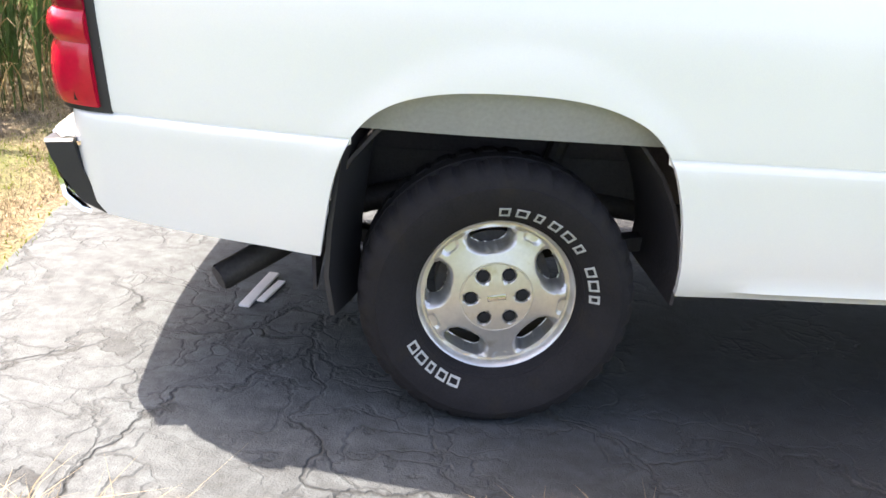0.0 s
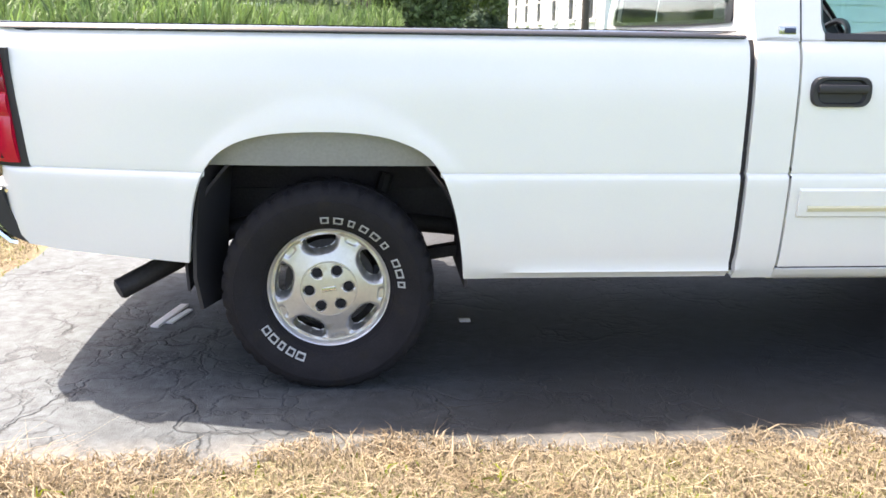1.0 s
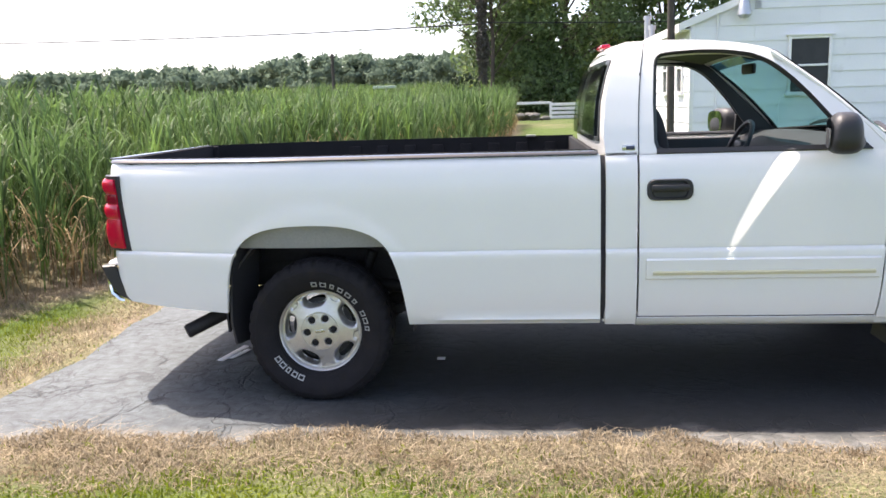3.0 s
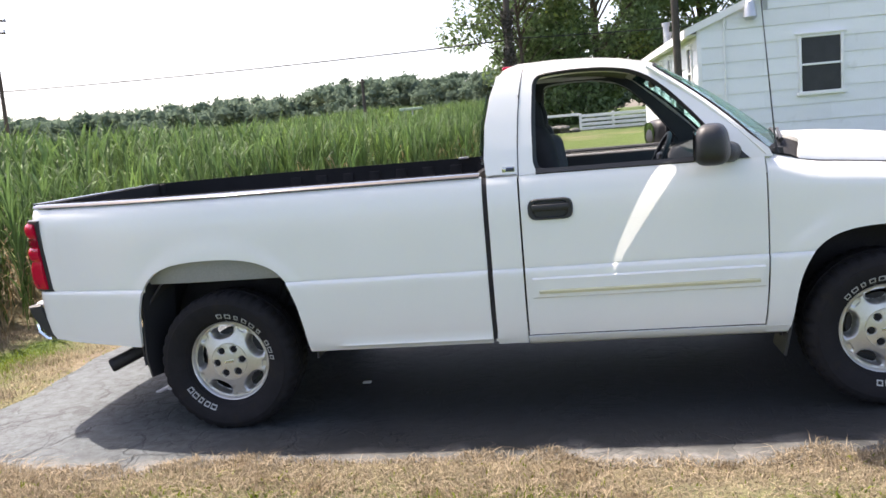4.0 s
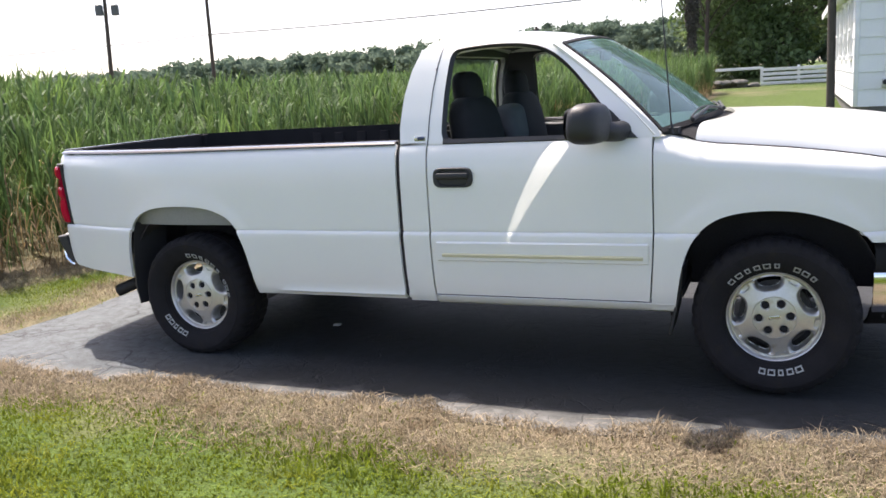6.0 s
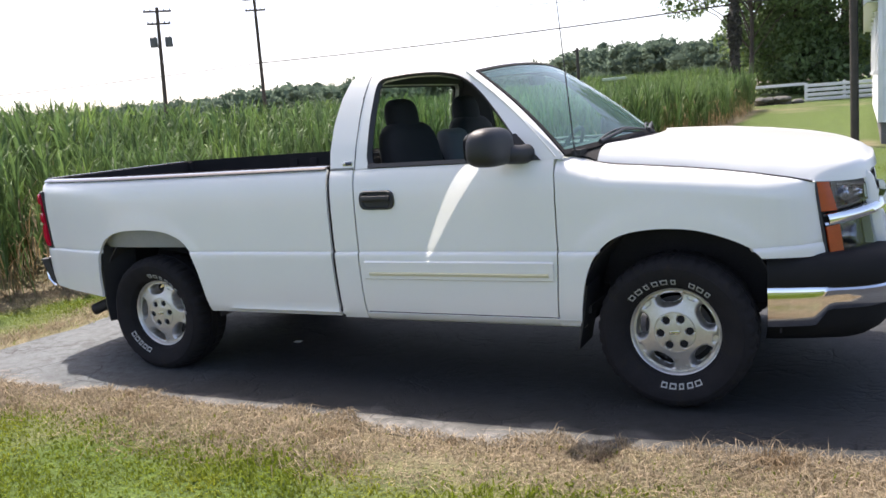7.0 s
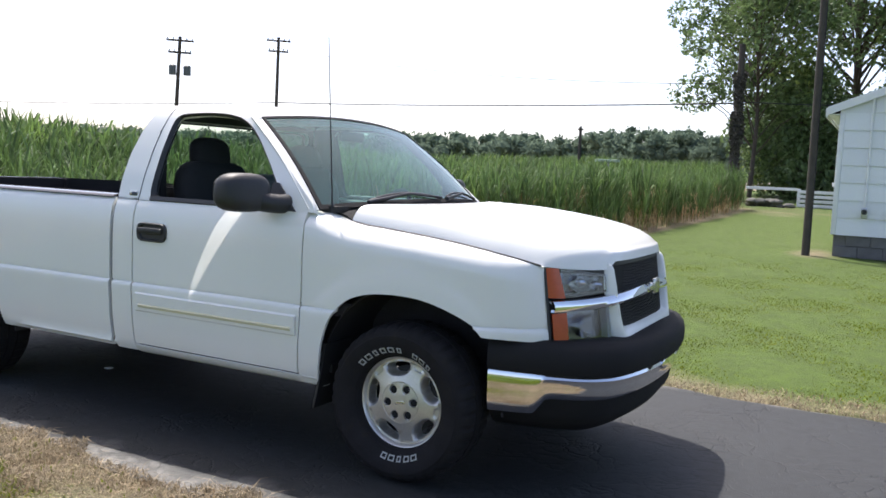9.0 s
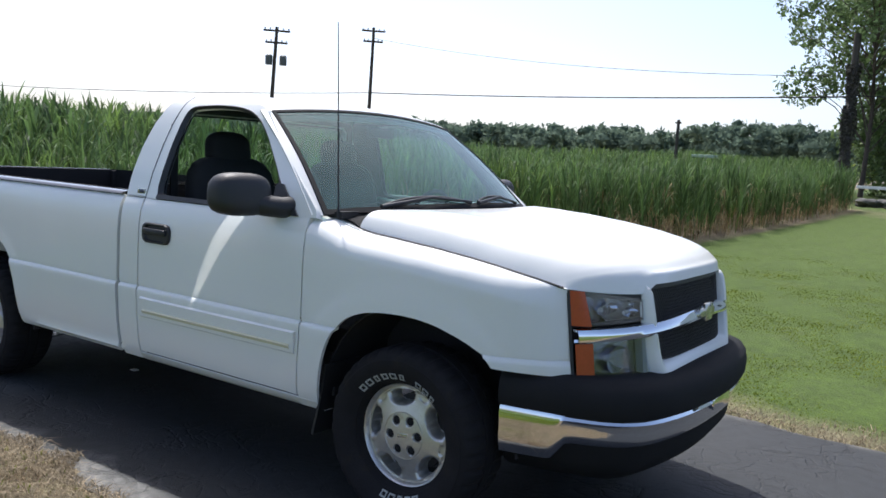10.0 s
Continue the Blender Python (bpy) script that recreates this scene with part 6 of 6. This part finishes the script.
def wire(name, a, b, sag, r=0.012):
    pts = [Vector(a).lerp(Vector(b), t) - Vector((0, 0, sag * 4 * t * (1 - t))) for t in spaced(0, 1, 16)]
    return tagged(part(name, tube(pts, r, 5), CABLE), "thin dark overhead wire between poles", "wire", "overhead wires")


wire("overhead_wire", (-0.27, 30.4, 4.65), (-24.0, 31.8, 4.75), 0.12, 0.030)
wire("overhead_wire", (-0.27, 30.4, 4.75), (4.0, 12.0, 6.2), 0.2)
wire("overhead_wire", (-0.27, 30.4, 5.4), (-24.0, 31.8, 7.6), 0.5, 0.012)
wire("overhead_wire", (-24.0, 31.8, 4.75), (-60, 20, 4.6), 0.4, 0.022)
wire("overhead_wire", (-0.27, 30.4, 4.7), (30, 33.0, 5.2), 0.4, 0.02)


# ---- trees ----
def leaf_quads(centres, sizes, r):
    n = len(centres)
    a = r.normal(size=(n, 3))
    a /= np.linalg.norm(a, axis=1, keepdims=True)
    b = np.cross(a, r.normal(size=(n, 3)))
    b /= np.linalg.norm(b, axis=1, keepdims=True)
    a, b = a * sizes[:, None], b * sizes[:, None] * 0.55
    v = np.stack([centres - a, centres - b * 0.9 + a * 0.1, centres + a, centres + b * 0.9 + a * 0.1], 1).reshape(-1, 3)
    return v, np.arange(n * 4).reshape(-1, 4)


def crown_points(n, clumps, r):
    """Points near the skins of many overlapping clumps (x, y, z, radius)."""
    c = np.array(clumps)
    wts = c[:, 3] ** 2
    k = r.choice(len(c), n, p=wts / wts.sum())
    d = r.normal(size=(n, 3))
    d /= np.linalg.norm(d, axis=1, keepdims=True)
    return c[k, :3] + d * (c[k, 3] * r.uniform(0.45, 1.08, n) ** 0.6)[:, None] * np.array([1, 1, 0.8])


def tree(name, label, x, y, z, height, radius, leaves, size, seed, trunk_r=0.3, low=0.25, count=46):
    r = np.random.default_rng(seed)
    t = thing(name, label, "tree")
    limbs = bmesh.new()
    tube([(x, y, z), (x + 0.1, y, z + height * 0.3), (x - 0.1, y + 0.1, z + height * 0.62), (x, y, z + height * 0.9)], [trunk_r, trunk_r * 0.75, trunk_r * 0.5, trunk_r * 0.15], 10, limbs)
    clumps = []
    for i in range(count):
        a, hh = r.uniform(0, math.tau), r.uniform(low, 0.97)
        spread = radius * math.sin(math.pi * (0.18 + 0.80 * (hh - low) / (1 - low))) ** 0.6
        d = spread * r.uniform(0.35, 1.0)
        c = (x + math.cos(a) * d, y + math.sin(a) * d, z + height * hh, radius * r.uniform(0.18, 0.34))
        clumps.append(c)
        p0 = Vector((x, y, z + height * max(0.15, hh - 0.22)))
        tube([p0, p0.lerp(Vector(c[:3]), 0.5) + Vector((0, 0, 0.1 * radius)), Vector(c[:3])], [trunk_r * 0.3, trunk_r * 0.18, 0.02], 6, limbs)
    part("trunk", limbs, BARK, t)
    v, f = leaf_quads(crown_points(leaves, clumps, r), r.uniform(0.5, 1.4, leaves) * size, r)
    crown = np_mesh("crown", v, f, LEAF, "", "", "")
    crown.parent = t
    return t


tree("large_tree", "large dark green leafy tree behind the house", 3.4, 38.0, 1.0, 14.5, 6.2, 43000, 0.13, 3, 0.22, 0.03, 58)
tree("leafy_tree", "leafy green tree with ragged open branches", 0.0, 33.0, 1.0, 10.5, 3.3, 12500, 0.105, 4, 0.10, 0.34)
tree("dark_tree", "dark green leafy tree at the far lawn's edge", 9.0, 42.0, 1.0, 13.0, 5.5, 15000, 0.20, 5, 0.25, 0.05)
tree("small_tree", "light green young tree beside the fence", 1.7, 35.0, 1.0, 5.2, 2.6, 9000, 0.11, 6, 0.12, 0.03)

# ivy on the pole
r = np.random.default_rng(9)
n = 2600
ang, hh = r.uniform(0, math.tau, n), r.uniform(0, 1, n)
rad = 0.13 + 0.10 * r.random(n) + 0.05 * np.sin(hh * 14)
v, f = leaf_quads(np.stack([-0.27 + np.cos(ang) * rad, 30.4 + np.sin(ang) * rad, 0.9 + hh * 4.9], -1), r.uniform(0.05, 0.1, n), r)
o = np_mesh("ivy", v, f, material("dark_ivy", (0.075, 0.068, 0.055), 0.8, vary=0.3, island=0.5), "", "", "")
o.parent = ivy

# woods on the rise beyond the field
def woods():
    r = np.random.default_rng(12)
    vs, fs, off = [], [], 0
    us, ws = np.meshgrid(np.linspace(0, math.tau, 8, endpoint=False), np.linspace(0.12, math.pi - 0.12, 5), indexing="ij")
    ball = np.stack([np.cos(us) * np.sin(ws), np.sin(us) * np.sin(ws), np.cos(ws) * 0.85], -1).reshape(-1, 3)
    ids = np.arange(40).reshape(8, 5)
    nxt = np.roll(ids, -1, 0)
    ball_faces = np.stack([ids[:, :-1], ids[:, 1:], nxt[:, 1:], nxt[:, :-1]], -1).reshape(-1, 4)
    for i in range(430):
        a = r.uniform(-0.30, 1.15)
        row = r.integers(0, 4)
        dist = 120 + row * 22 + r.uniform(-8, 8)
        x, y = 3 - math.sin(a) * dist, -4 + math.cos(a) * dist
        lift = math.tan(math.radians(table(a, [(-0.3, 3.4), (0.05, 3.5), (0.2, 3.7), (0.26, 3.75), (0.32, 3.0), (0.40, 2.85), (0.45, 2.5), (0.51, 2.7), (0.6, 2.5), (0.7, 2.3), (0.85, 1.8), (1.4, 1.1)])))
        base, h = 0.5, 1.0 + dist * lift * r.uniform(0.78, 1.0)
        rad = r.uniform(2.4, 4.2)
        clumps = [(x + r.normal() * rad * 0.45, y + r.normal() * rad * 0.45, base + h * r.uniform(0.25, 0.92), rad * r.uniform(0.28, 0.5)) for _ in range(9)]
        v, f = leaf_quads(crown_points(380, clumps, r), r.uniform(0.5, 1.3, 380) * 0.36, r)
        vs.append(v), fs.append(f + off)
        off += len(v)
        for c in clumps:
            lump = np.array(c[:3]) + ball * (c[3] * 0.62 * r.uniform(0.8, 1.15, (len(ball), 1)))
            vs.append(lump), fs.append(ball_faces + off)
            off += len(lump)
    return np.concatenate(vs), np.concatenate(fs)


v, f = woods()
np_mesh("far_woods", v, f, FARLEAF, "wooded rise beyond the field, haze mixed into its green", "woods")

# ---- siding boards and foundation blocks ----
def lap(x0, x1, z0, z1, plane, at):
    """One lapped board, proud at its foot."""
    bm = bmesh.new()
    if plane == "y":
        q = [(x0, at, z1), (x0, at - 0.006, z1), (x0, at - 0.022, z0), (x0, at, z0)]
        ends = [[(p[0] + dx, p[1], p[2]) for p in q] for dx in (0, x1 - x0)]
    else:
        q = [(at, x0, z1), (at - 0.006, x0, z1), (at - 0.022, x0, z0), (at, x0, z0)]
        ends = [[(p[0], p[1] + dx, p[2]) for p in q] for dx in (0, x1 - x0)]
    A, B = [[bm.verts.new(p) for p in e] for e in ends]
    bm.faces.new(A), bm.faces.new(B[::-1])
    for k in range(4):
        bm.faces.new((A[k], B[k], B[(k + 1) % 4], A[(k + 1) % 4]))
    bmesh.ops.recalc_face_normals(bm, faces=bm.faces[:])
    return bm


STEP = 0.305
zb = HZ + 0.395
k = 0
while zb < EAVE_Z + SLOPE * HW / 2 - 0.2:
    zt = zb + STEP - 0.012
    inset = max(0.0, (zt - EAVE_Z) / SLOPE + 0.06) if zt > EAVE_Z else 0.062
    xs = [HX + inset] + [x for x in np.arange(HX + 1.2 + 1.2 * (k % 2), HX + HW - inset, 3.6)] + [HX + HW - inset]
    for a, b in zip(xs, xs[1:]):
        part("siding_board", lap(a, b - 0.004, zb, zt, "y", HY), SIDING, wall)
    if zt < EAVE_Z - 0.05:
        for y0 in np.arange(HY + 0.04, HY + HLEN, 3.6):
            part("siding_board", lap(y0, min(y0 + 3.596, HY + HLEN), zb, zt, "x", HX), SIDING, wall)
    zb += STEP
    k += 1
block = bpy.data.meshes.new("block")
bm = box(0.004, 0.396, 0, 0.04, 0.004, 0.196, 0.006, segments=1)
bm.to_mesh(block), bm.free()
block.materials.append(BLOCK)
for row in range(2):
    for i in range(row, 19):
        o = new("block", block)
        o.parent = foundation
        o.matrix_local = pose(HX + 0.03 + i * 0.4 - 0.2 * row, HY + 0.02, HZ + row * 0.2)
